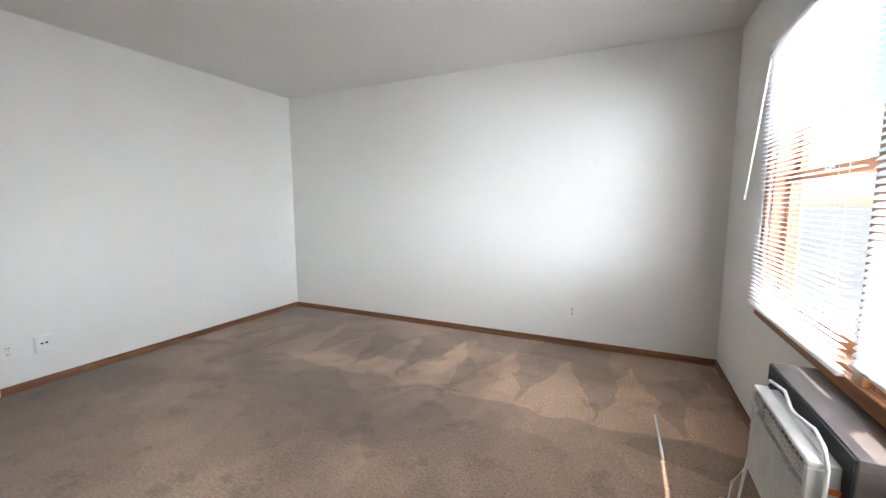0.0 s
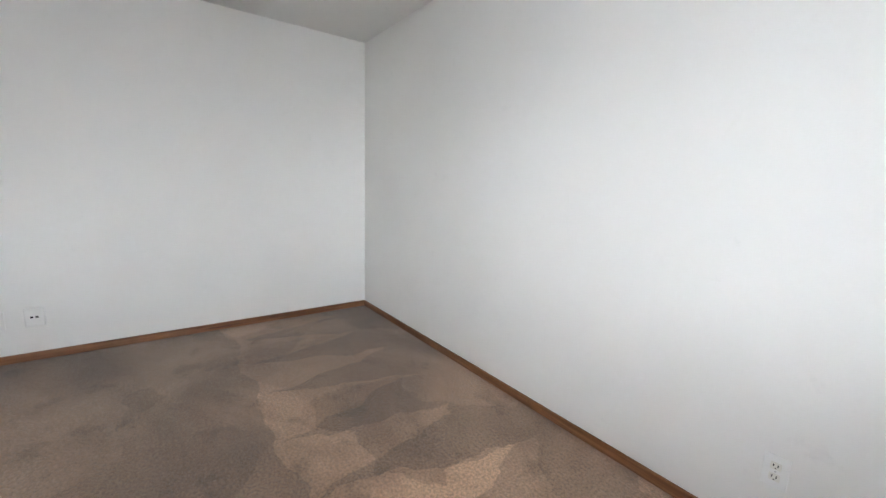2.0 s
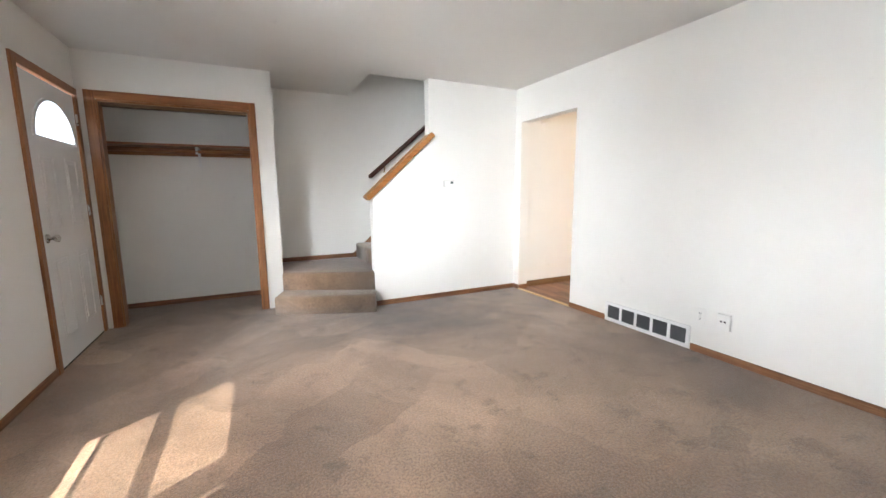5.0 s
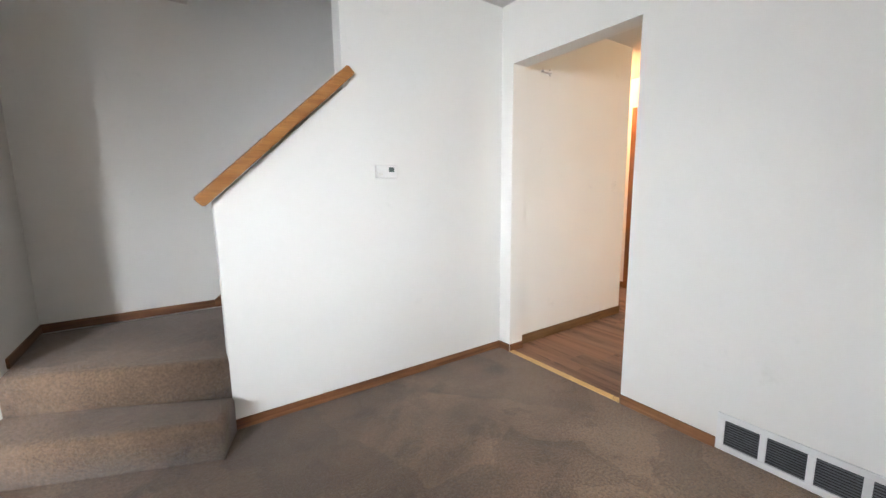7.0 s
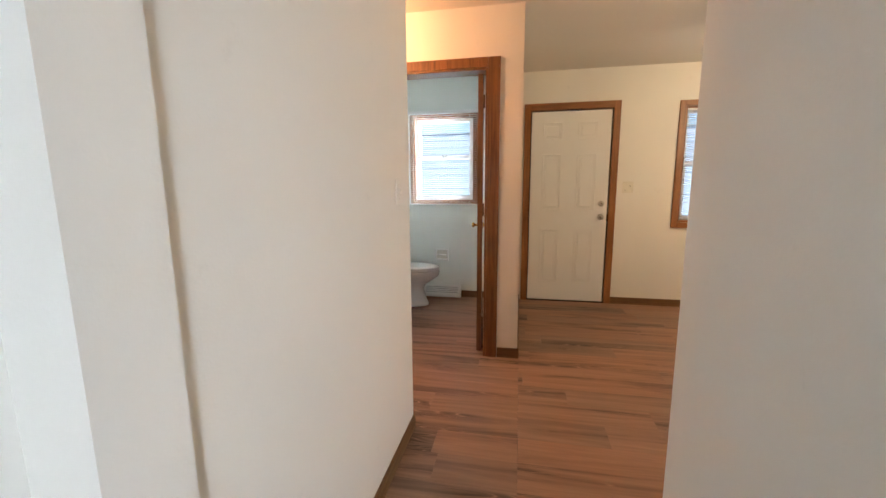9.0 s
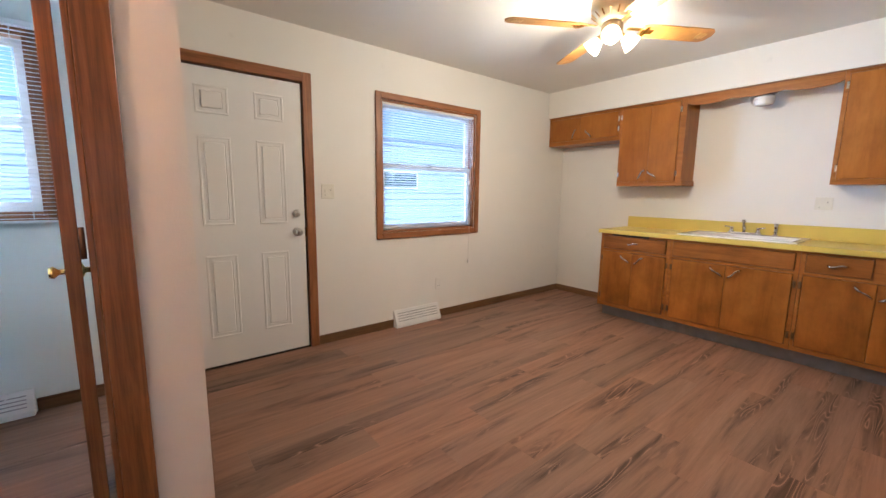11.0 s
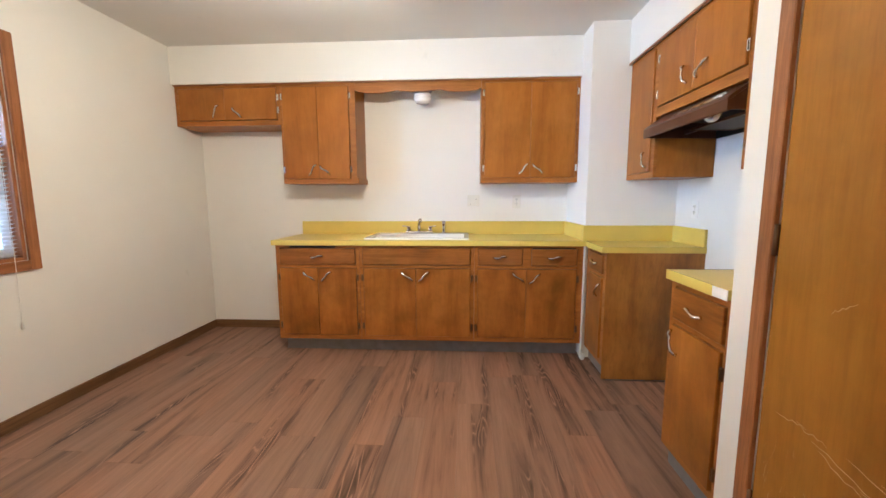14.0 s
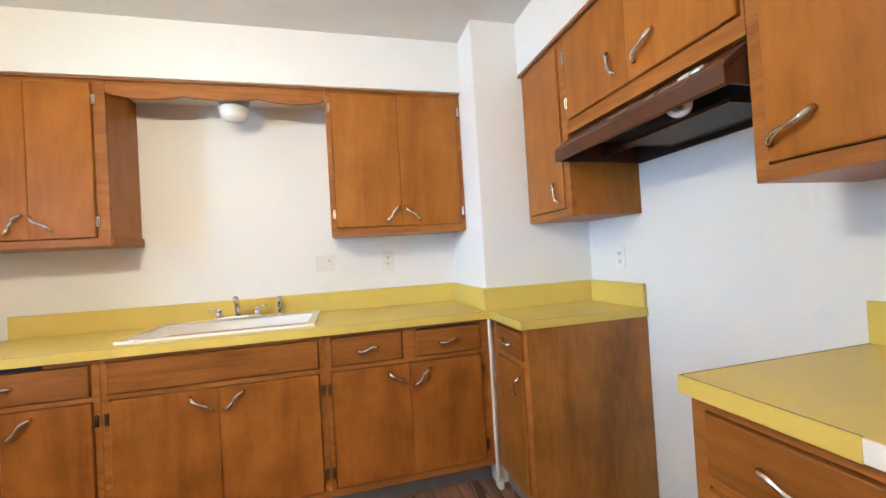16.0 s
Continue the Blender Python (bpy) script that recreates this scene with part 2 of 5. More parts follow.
# carpet: worn beige pile with swept patches, traffic dirt, tufts and painted window-light falloff
CARPET, nt, b = shader("worn_beige_carpet", (0.3, 0.22, 0.16), 0.95)
v = coords(nt)
soil = noise_tex(nt, v, 0.75, 5, 0.6, 0.6)
col = ramp(nt, soil, (0.36, (0.205, 0.136, 0.090)), (0.47, (0.262, 0.177, 0.119)), (0.53, (0.312, 0.212, 0.144)), (0.64, (0.36, 0.25, 0.172)))
swept = node(nt, "ShaderNodeTexVoronoi", Scale=2.6, Randomness=1.0)
warp = node(nt, "ShaderNodeTexNoise", Scale=3.0, Detail=4.0)
nt.links.new(v, warp.inputs["Vector"])
wv = nt.nodes.new("ShaderNodeMix")
wv.data_type = "VECTOR"
wv.inputs[0].default_value = 0.22
nt.links.new(v, wv.inputs[4])
nt.links.new(warp.outputs["Color"], wv.inputs[5])
nt.links.new(wv.outputs[1], swept.inputs["Vector"])
sep = nt.nodes.new("ShaderNodeSeparateColor")
nt.links.new(swept.outputs["Color"], sep.inputs[0])
col = mix(nt, 0.5, col, ramp(nt, sep.outputs[0], (0.15, grey(0.68)), (0.5, grey(1.0)), (0.9, grey(1.3))), "MULTIPLY")
grit = noise_tex(nt, v, 85.0, 5, 0.75)
col = mix(nt, 0.55, col, ramp(nt, grit, (0.40, grey(0.45)), (0.50, grey(1.0)), (0.60, grey(1.5))), "MULTIPLY")
# wedge-shaped vacuum strokes along the far wall
pos = nt.nodes.new("ShaderNodeSeparateXYZ")
nt.links.new(wv.outputs[1], pos.inputs[0])


def calc(op, a, b=None):
    n = nt.nodes.new("ShaderNodeMath")
    n.operation = op
    for sock, val in zip(n.inputs, (a, b)):
        if isinstance(val, (int, float)):
            sock.default_value = val
        elif val is not None:
            nt.links.new(val, sock)
    return n.outputs[0]


phase = calc("ABSOLUTE", calc("SUBTRACT", calc("FRACT", calc("MULTIPLY", pos.outputs[0], 2.9)), 0.5))
reach = calc("MULTIPLY", calc("SUBTRACT", 2.75, pos.outputs[1]), 0.75)
inside = calc("MULTIPLY", calc("GREATER_THAN", pos.outputs[1], 2.05), calc("MULTIPLY", calc("GREATER_THAN", reach, phase), 0.8))
col = mix(nt, inside, col, mix(nt, 1.0, col, (1.5, 1.46, 1.42), "MULTIPLY"))
spots = noise_tex(nt, v, 4.3, 6, 0.65)
col = mix(nt, 0.7, col, ramp(nt, spots, (0.36, grey(0.62)), (0.44, grey(1.0))), "MULTIPLY")
# painted falloff of window light, plus trodden soil: darker hallward, paler by the windows
warped_x = calc("ADD", pos.outputs[0], calc("MULTIPLY", calc("SUBTRACT", soil, 0.5), 3.0))
window_falloff = node(nt, "ShaderNodeMapRange")
window_falloff.interpolation_type = "SMOOTHSTEP"
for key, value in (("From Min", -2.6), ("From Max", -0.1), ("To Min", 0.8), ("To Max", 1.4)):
    window_falloff.inputs[key].default_value = value
nt.links.new(warped_x, window_falloff.inputs["Value"])
col = mix(nt, 1.0, col, window_falloff.outputs["Result"], "MULTIPLY")
# darker towards the front door and the closet, its edge bent by the soil noise
door_darkening = node(nt, "ShaderNodeMapRange")
door_darkening.interpolation_type = "SMOOTHSTEP"
for key, value in (("From Min", -1.1), ("From Max", 0.5), ("To Min", 0.68), ("To Max", 1.0)):
    door_darkening.inputs[key].default_value = value
nt.links.new(calc("ADD", pos.outputs[1], calc("MULTIPLY", calc("SUBTRACT", soil, 0.5), 2.5)), door_darkening.inputs["Value"])
col = mix(nt, 1.0, col, door_darkening.outputs["Result"], "MULTIPLY")
col = mix(nt, 1.0, col, (0.88, 0.825, 0.765), "MULTIPLY")
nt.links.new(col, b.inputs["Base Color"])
b.inputs["Sheen Weight"].default_value = 0.3
bump(nt, b, grit, 0.8, 0.007)

STAIR_CARPET = CARPET.copy()
for n in STAIR_CARPET.node_tree.nodes:
    if n.type == "MAPPING":
        n.inputs["Location"].default_value = (-1.3, -1.6, 0)

# vinyl planks: each plank its own tone, dark streaks and cathedral figure
PLANK, nt, b = shader("vinyl_plank", (0.14, 0.07, 0.045), 0.58)
b.inputs["Specular IOR Level"].default_value = 0.25
info = nt.nodes.new("ShaderNodeObjectInfo")
v1 = coords(nt, (9.0, 0.65, 9.0), True)
streak = noise_tex(nt, v1, 1.0, 6, 0.62, 0.8)
col = ramp(nt, streak, (0.27, (0.065, 0.039, 0.028)), (0.385, (0.160, 0.094, 0.064)), (0.48, (0.255, 0.148, 0.099)), (0.68, (0.330, 0.196, 0.132)))
v2 = coords(nt, (75.0, 3.5, 75.0), True)
fib = noise_tex(nt, v2, 1.0, 4, 0.7)
col = mix(nt, 0.3, col, ramp(nt, fib, (0.3, grey(0.55)), (0.6, grey(1.1))), "MULTIPLY")
rings = noise_tex(nt, coords(nt, (15.0, 1.4, 15.0), True), 1.0, 1.5, 0.4)
many = nt.nodes.new("ShaderNodeMath")
many.operation = "MULTIPLY"
many.inputs[1].default_value = 26.0
nt.links.new(rings, many.inputs[0])
wave = nt.nodes.new("ShaderNodeMath")
wave.operation = "PINGPONG"
wave.inputs[1].default_value = 1.0
nt.links.new(many.outputs[0], wave.inputs[0])
knot = mix(nt, 1.0, ramp(nt, streak, (0.36, grey(1.0)), (0.45, grey(0.0))), ramp(nt, noise_tex(nt, coords(nt, (5.0, 1.6, 5.0), True), 1.0, 2), (0.44, grey(0)), (0.52, grey(1.0))), "MULTIPLY")
col = mix(nt, knot, col, mix(nt, 1.0, col, ramp(nt, wave.outputs[0], (0.1, grey(0.6)), (0.45, grey(0.85)), (0.72, grey(1.0)), (0.92, grey(2.5))), "MULTIPLY"))
col = mix(nt, 1.0, col, ramp(nt, info.outputs["Random"], (0.0, (0.82, 0.85, 0.86)), (0.35, (1, 1, 1)), (0.7, (1.08, 1.0, 0.93)), (1.0, (0.92, 0.95, 0.96))), "MULTIPLY")
nt.links.new(col, b.inputs["Base Color"])
bump(nt, b, fib, 0.15, 0.001)

# ---- building helpers ----
BASE = {}


def empty_thing(name, at, label, category, group="", kind=""):
    ob = new(name)
    ob.empty_display_size = 0.05
    ob.location = at
    BASE[ob] = Vector(at)
    return tagged(ob, label, category, group, kind)


def part(name, bm, material, parent=None, label="", smooth=False):
    """Links a bmesh in world coordinates as one mesh object, under a thing or a part if given."""
    me = bpy.data.meshes.new(name)
    base = BASE.get(parent, Vector((0, 0, 0)))
    bmesh.ops.translate(bm, verts=bm.verts, vec=-base)
    bmesh.ops.recalc_face_normals(bm, faces=bm.faces)
    bm.to_mesh(me)
    bm.free()
    if smooth:
        for p in me.polygons:
            p.use_smooth = True
    me.materials.append(material)
    ob = new(name, me)
    if parent:
        ob.parent = parent
        BASE[ob] = base
    return tagged(ob, label)


def lone(name, bm, material, label, category, at, group="", smooth=False):
    """A thing of one mesh, with its origin at its base."""
    bmesh.ops.translate(bm, verts=bm.verts, vec=-Vector(at))
    ob = part(name, bm, material, None, label, smooth)
    ob.location = at
    BASE[ob] = Vector(at)
    return tagged(ob, "", category, group)


def add_box(bm, a, b, bevel=0.0, segments=1):
    made = bmesh.ops.create_cube(bm, size=1)["verts"]
    lo, hi = [min(p, q) for p, q in zip(a, b)], [max(p, q) for p, q in zip(a, b)]
    for v in made:
        v.co = Vector([lo[i] if v.co[i] < 0 else hi[i] for i in range(3)])
    if bevel > 0:
        edges = list({e for v in made for e in v.link_edges})
        bmesh.ops.bevel(bm, geom=edges, offset=bevel, segments=segments, affect="EDGES", profile=0.5)
    return bm


def boxes(*list_of, bevel=0.0, segments=1):
    bm = bmesh.new()
    for a, b in list_of:
        add_box(bm, a, b, bevel, segments)
    return bm


def box(a, b, bevel=0.0, segments=1):
    return boxes((a, b), bevel=bevel, segments=segments)


def prism(points, lift):
    """A polygon of points, extruded by the vector lift."""
    bm = bmesh.new()
    low = [bm.verts.new(p) for p in points]
    top = [bm.verts.new(Vector(p) + Vector(lift)) for p in points]
    bm.faces.new(low)
    bm.faces.new(top[::-1])
    for i in range(len(low)):
        j = (i + 1) % len(low)
        bm.faces.new((low[i], low[j], top[j], top[i]))
    return bm


def add_tube(bm, path, radius, sides=8):
    """A round bar along a path; radius may be a list, one for each point."""
    path = [Vector(p) for p in path]
    rings = []
    for i, p in enumerate(path):
        d = (path[min(i + 1, len(path) - 1)] - path[max(i - 1, 0)]).normalized()
        side = d.cross(Vector((0, 0, 1)) if abs(d.z) < 0.9 else Vector((1, 0, 0))).normalized()
        up = side.cross(d)
        r = radius[i] if isinstance(radius, (list, tuple)) else radius
        rings.append([bm.verts.new(p + r * (math.cos(2 * math.pi * k / sides) * side + math.sin(2 * math.pi * k / sides) * up))
                      for k in range(sides)])
    for a, c in zip(rings, rings[1:]):
        for k in range(sides):
            bm.faces.new((a[k], a[(k + 1) % sides], c[(k + 1) % sides], c[k]))
    bm.faces.new(rings[0])
    bm.faces.new(rings[-1])
    return bm


def tube(path, radius, sides=8):
    return add_tube(bmesh.new(), path, radius, sides)


def lathe(profile, at, axis=(0, 0, 1), sides=24):
    """A turned shape: (radius, height) pairs along an axis from at."""
    bm = bmesh.new()
    turn = Vector((0, 0, 1)).rotation_difference(Vector(axis)).to_matrix()
    rings = [[bm.verts.new(Vector(at) + turn @ Vector((max(r, 0.0005) * math.cos(2 * math.pi * k / sides), max(r, 0.0005) * math.sin(2 * math.pi * k / sides), h)))
              for k in range(sides)] for r, h in profile]
    for a, c in zip(rings, rings[1:]):
        for k in range(sides):
            bm.faces.new((a[k], a[(k + 1) % sides], c[(k + 1) % sides], c[k]))
    bm.faces.new(rings[0])
    bm.faces.new(rings[-1])
    return bm


def loft(rings, sides=28):
    """Ovals (cx, cy, z, rx, ry) joined from one to the next."""
    bm = bmesh.new()
    made = [[bm.verts.new((cx + rx * math.cos(2 * math.pi * k / sides), cy + ry * math.sin(2 * math.pi * k / sides), z))
             for k in range(sides)] for cx, cy, z, rx, ry in rings]
    for a, c in zip(made, made[1:]):
        for k in range(sides):
            bm.faces.new((a[k], a[(k + 1) % sides], c[(k + 1) % sides], c[k]))
    bm.faces.new(made[0])
    bm.faces.new(made[-1])
    return bm


def structure(name, bm, material, label="", smooth=False):
    return tagged(part(name, bm, material, None, label, smooth), kind="structure")


def wall(name, a, b, holes=(), material=None, label="white painted plaster wall"):
    """A wall slab from corner a to b; holes as (from, to, sill, head) along its long side."""
    axis = 0 if abs(b[0] - a[0]) > abs(b[1] - a[1]) else 1
    bm = bmesh.new()
    z0, z1 = a[2], b[2]

    def piece(u0, u1, lo, hi):
        if u1 - u0 > 1e-4 and hi - lo > 1e-4:
            p, q = list(a), list(b)
            p[axis], q[axis], p[2], q[2] = u0, u1, lo, hi
            add_box(bm, p, q)
    at = a[axis]
    for u0, u1, sill, head in sorted(holes):
        piece(at, u0, z0, z1)
        piece(u0, u1, z0, sill)
        piece(u0, u1, head, z1)
        at = u1
    piece(at, b[axis], z0, z1)
    return structure(name, bm, material or WALL, label)


# ---- plan ----
XW, XE, YN, YS, H = -3.60, 0.655, 3.713, -1.09, 2.44
KW, KE = -7.66, -3.73
CLOSET_Y, CLOSET_BACK = -1.526, -2.23
LANDING = 0.38

wall("wall_north", (-7.80, YN, -0.1), (0.80, YN + 0.12, 2.6))
wall("wall_east", (XE, -2.36, -0.1), (XE + 0.13, YN, 2.6), [(-1.45, -0.54, -0.1, 2.05), (0.80, 2.80, 0.69, 1.985)])
wall("wall_west", (KE, YS, -0.02), (XW, YN, H), [(-0.98, -0.09, -0.02, 2.05)])
structure("wall_south", prism([(XW, YS, -0.02), (-1.77, YS, -0.02), (-1.77, YS, 1.165), (-2.43, YS, 1.765), (-2.43, YS, H), (XW, YS, H)], (0, -0.11, 0)),
          WALL, "white painted stair wall with a sloping top")
wall("wall_stair_back", (-4.7, -2.31, -0.02), (-0.88, -2.20, 4.3))
wall("wall_closet_side", (-0.88, -2.31, -0.02), (-0.77, CLOSET_Y - 0.11, H))
wall("wall_closet_front", (-0.88, CLOSET_Y - 0.11, -0.02), (XE, CLOSET_Y, H), [(-0.667, 0.53, -0.02, 2.045)])
wall("wall_closet_back", (-0.77, CLOSET_BACK - 0.1, -0.02), (XE, CLOSET_BACK, H))
wall("wall_hall_south", (-5.11, -1.20, -0.02), (KE, -1.03, H))
wall("wall_alcove_east", (-5.11, -2.23, -0.02), (-5.0, -1.20, H))
wall("wall_alcove_south", (-6.07, -2.23, -0.02), (-5.11, -2.13, H))
wall("wall_kitchen_west", (KW - 0.12, -2.36, -0.1), (KW, YN, 2.6),
     [(-1.70, -1.005, 1.10, 2.04), (-0.41, 0.41, -0.1, 2.05), (1.075, 2.18, 0.89, 2.035)])
wall("wall_bath_north", (KW, -0.62, -0.02), (-6.07, -0.50, H))
wall("wall_bath_east", (-6.17, -2.23, -0.02), (-6.07, -0.62, H), [(-1.480, -0.733, -0.02, 2.052)])
wall("wall_bath_south", (KW, -2.23, -0.02), (-6.17, -2.13, H))
structure("bath_wall_lining", boxes(((KW, -2.13, 0), (KW + 0.003, -1.705, H)), ((KW, -1.0, 0), (KW + 0.003, -0.623, H)),
          ((KW, -1.705, 0), (KW + 0.003, -1.0, 1.095)), ((KW, -1.705, 2.045), (KW + 0.003, -1.0, H)),
          ((KW + 0.003, -0.623, 0), (-6.17, -0.62, H)), ((KW + 0.003, -2.13, 0), (-6.17, -2.127, H))), BATH_WALL, "pale green painted bathroom wall")
wall("wall_pantry_west", (-4.355, -0.09, -0.02), (-4.255, 1.54, H), [(0.10, 1.37, -0.02, 2.04)])
wall("wall_pantry_north", (-4.255, 1.44, -0.02), (KE, 1.54, H))
wall("wall_pantry_south", (-4.255, -0.09, -0.02), (KE, 0.01, H))
structure("wall_chase", box((-4.37, 3.145, -0.02), (KE, YN, H)), WALL, "white boxed-in corner pipe chase")
structure("soffit_north", box((KW, 3.375, 2.147), (-4.37, YN, H)), WALL, "white soffit over the wall cabinets")
structure("soffit_east", box((-4.115, 1.54, 2.147), (KE, 3.145, H)), WALL, "white soffit over the wall cabinets")
SHAFT = (-3.73, -1.81, -2.20, -1.20)
structure("ceiling", boxes(((-7.80, -1.20, H), (XE, YN, H + 0.12)), ((-7.80, -2.36, H), (SHAFT[0], -1.20, H + 0.12)),
                           ((SHAFT[1], -2.36, H), (XE, -1.20, H + 0.12))), CEIL, "off-white painted ceiling")
structure("ceiling_stairwell", boxes(((-4.7, -2.2, 4.2), (-1.81, -1.09, 4.3)), ((-4.7, -2.2, H + 0.12), (-4.6, -1.2, 4.2)),
                                     ((-1.81, -2.2, H + 0.12), (-1.71, -1.2, 4.2)), ((-4.7, -1.2, H + 0.12), (-1.71, -1.09, 4.2))), WALL, "white stairwell shaft")
structure("roof_slab", box((-7.9, -2.5, 4.3), (0.9, 3.95, 4.4)), SHINGLE)
structure("upper_wall", boxes(((-7.80, -2.36, 2.6), (-7.68, YN + 0.12, 4.3)), ((XE, -2.36, 2.6), (XE + 0.13, YN + 0.12, 4.3)),
                              ((-7.68, YN, 2.6), (XE, YN + 0.12, 4.3)), ((-7.68, -2.36, 2.6), (XE, -2.31, 4.3))), SIDING)
structure("wall_back_outer", box((-7.80, -2.46, -0.1), (0.80, -2.36, 4.3)), SIDING)

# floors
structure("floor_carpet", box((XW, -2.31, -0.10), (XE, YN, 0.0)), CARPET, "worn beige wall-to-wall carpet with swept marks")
structure("subfloor", box((KW, -2.23, -0.10), (XW, YN, -0.012)), DARK)

# baseboards: low worn oak strips
T = 0.012


def baseboard(a, b, high, material, z=0.0):
    lo = [min(p, q) for p, q in zip(a, b)]
    hi = [max(p, q) for p, q in zip(a, b)]
    return structure("baseboard", box((lo[0], lo[1], z), (hi[0], hi[1], z + high), 0.003), material, "thin worn stained wood baseboard")


for a, b in (((XW, 1.20), (XW + T, YN - T)), ((XW, -0.09), (XW + T, 0.385)), ((XW, YS + T), (XW + T, -0.98)),
             ((XW, YN - T), (XE, YN)), ((XE - T, -0.48), (XE, YN - T)), ((XW, YS), (-1.77, YS + T)),
             ((-0.77, CLOSET_BACK), (XE, CLOSET_BACK + T)), ((XE - T, CLOSET_BACK + T), (XE, -1.64)), ((KE, -0.98), (XW, -0.968))):
    baseboard(a, b, 0.055, BASEWOOD)
for a, b in (((-5.11, -1.03), (KE, -1.018)), ((-7.60, -0.50), (-6.07, -0.488)), ((-6.07, -0.65), (-6.058, -0.488)),
             ((KW, 0.475), (KW + T, 1.185)), ((KW, 1.705), (KW + T, YN - T)), ((KW, YN - T), (-6.73, YN)),
             ((KW + 0.003, -1.15), (KW + T + 0.003, -0.623)), ((-6.07, -2.13), (-6.058, -1.48)), ((-5.122, -2.13), (-5.11, -1.03)),
             ((-6.058, -2.13), (-5.122, -2.118)), ((-4.367, -0.09), (-4.355, 0.045)), ((-4.355, -0.102), (KE, -0.09))):
    baseboard(a, b, 0.075, KBASE)
baseboard((-1.80, -2.20), (-0.88, -2.188), 0.055, BASEWOOD, LANDING)
baseboard((-0.892, -2.188), (-0.88, -1.60), 0.055, BASEWOOD, LANDING)

# stairs: carpeted winder, landing and the flight that rises behind the wall
stairs = empty_thing("staircase", (-1.3, -1.6, 0), "beige carpeted stairs with worn rounded nosings", "stairs", kind="structure")


def tread(points, z0, z1):
    bm = prism([(x, y, z0) for x, y in points], (0, 0, z1 - z0))
    edges = [e for e in bm.edges if all(abs(v.co.z - z1) < 1e-5 for v in e.verts)]
    bmesh.ops.bevel(bm, geom=edges, offset=0.028, segments=4, affect="EDGES", profile=0.5)
    return bm


part("step", tread([(-0.87, -1.53), (-0.765, -1.245), (-1.70, -0.865), (-1.775, -1.08)], 0, 0.19), STAIR_CARPET, stairs, smooth=True)
part("step", tread([(-0.875, -2.2), (-0.87, -1.49), (-1.775, -1.10), (-1.775, -1.21), (-1.86, -1.21), (-1.86, -2.2)], 0.001, LANDING), STAIR_CARPET, stairs, smooth=True)
for k in range(10):
    x = -1.84 - 0.222 * k
    part("step", tread([(x, -2.185), (x, -1.205), (x - 0.26, -1.205), (x - 0.26, -2.185)], LANDING + 0.19 * k - 0.06, LANDING + 0.19 * (k + 1)), STAIR_CARPET, stairs, smooth=True)
part("skirt_board", prism([(-1.80, -2.1985, LANDING), (-1.80, -2.1985, LANDING + 0.055), (-4.2, -2.1985, LANDING + 0.055 + 2.4 * 0.856), (-4.2, -2.1985, LANDING - 0.25 + 2.4 * 0.856), (-2.02, -2.1985, LANDING)], (0, 0.013, 0)), BASEWOOD, stairs, "stained wood skirting that climbs with the stairs")


def sloped_bar(name, p, q, wide, thick, material, parent=None, bevel=0.006):
    """A board from p to q, wide across y and thick square to its run."""
    p, q = Vector(p), Vector(q)
    run = (q - p).normalized()
    up = Vector((0, 1, 0)).cross(run)
    if up.z < 0:
        up = -up
    bm = bmesh.new()
    vs = []
    for c in (p, q):
        for sy, su in ((-1, 0), (1, 0), (1, 1), (-1, 1)):
            vs.append(bm.verts.new(c + Vector((0, sy * wide / 2, 0)) + up * (su * thick)))
    for f in ((0, 1, 2, 3), (7, 6, 5, 4), (0, 4, 5, 1), (1, 5, 6, 2), (2, 6, 7, 3), (3, 7, 4, 0)):
        bm.faces.new([vs[i] for i in f])
    bmesh.ops.bevel(bm, geom=list(bm.edges), offset=bevel, segments=2, affect="EDGES")
    return bm


structure("trim_wall_cap", sloped_bar("cap", (-1.728, -1.125, 1.142), (-2.49, -1.125, 1.838), 0.155, 0.056, CAPWOOD), CAPWOOD, "varnished oak cap on the sloping stair wall")
rail = empty_thing("handrail", (-2.1, -2.15, 1.4), "dark brown wooden handrail on wall brackets", "handrail")
part("rail", sloped_bar("rail", (-2.05, -2.135, 1.40), (-4.0, -2.135, 3.05), 0.045, 0.055, RAILWOOD, bevel=0.014), RAILWOOD, rail, smooth=True)
for x in (-2.25, -3.1):
    z = 1.40 + (-2.05 - x) * 0.846
    part("bracket", tube([(x, -2.199, z - 0.07), (x, -2.15, z - 0.07), (x, -2.135, z - 0.03), (x, -2.135, z + 0.005)], 0.008), BRASS, rail, "small brass bracket", True)

# closet trim, shelf and rod
casing = (TRIM, "varnished oak casing")
for a, b, m in (((-0.722, CLOSET_Y, 0), (-0.664, CLOSET_Y + 0.018, 2.115), TRIM), ((0.525, CLOSET_Y, 0), (0.60, CLOSET_Y + 0.018, 2.115), TRIM),
                ((-0.664, CLOSET_Y, 2.043), (0.525, CLOSET_Y + 0.018, 2.115), TRIM_H)):
    structure("trim_closet", box(a, b, 0.004), m, "varnished oak closet casing")
structure("closet_jamb", boxes(((-0.667, CLOSET_Y - 0.115, 0), (-0.648, CLOSET_Y - 0.001, 2.043)), ((0.511, CLOSET_Y - 0.115, 0), (0.53, CLOSET_Y - 0.001, 2.043)),
                               ((-0.648, CLOSET_Y - 0.115, 2.026), (0.511, CLOSET_Y - 0.001, 2.0445))), TRIM, "varnished oak closet jamb")
track = lone("closet_door_track", box((-0.64, CLOSET_Y - 0.09, 1.996), (0.505, CLOSET_Y - 0.03, 2.0255), 0.002), BRONZE, "dark metal sliding-door track in the closet head", "track", (0, CLOSET_Y, 2.0))
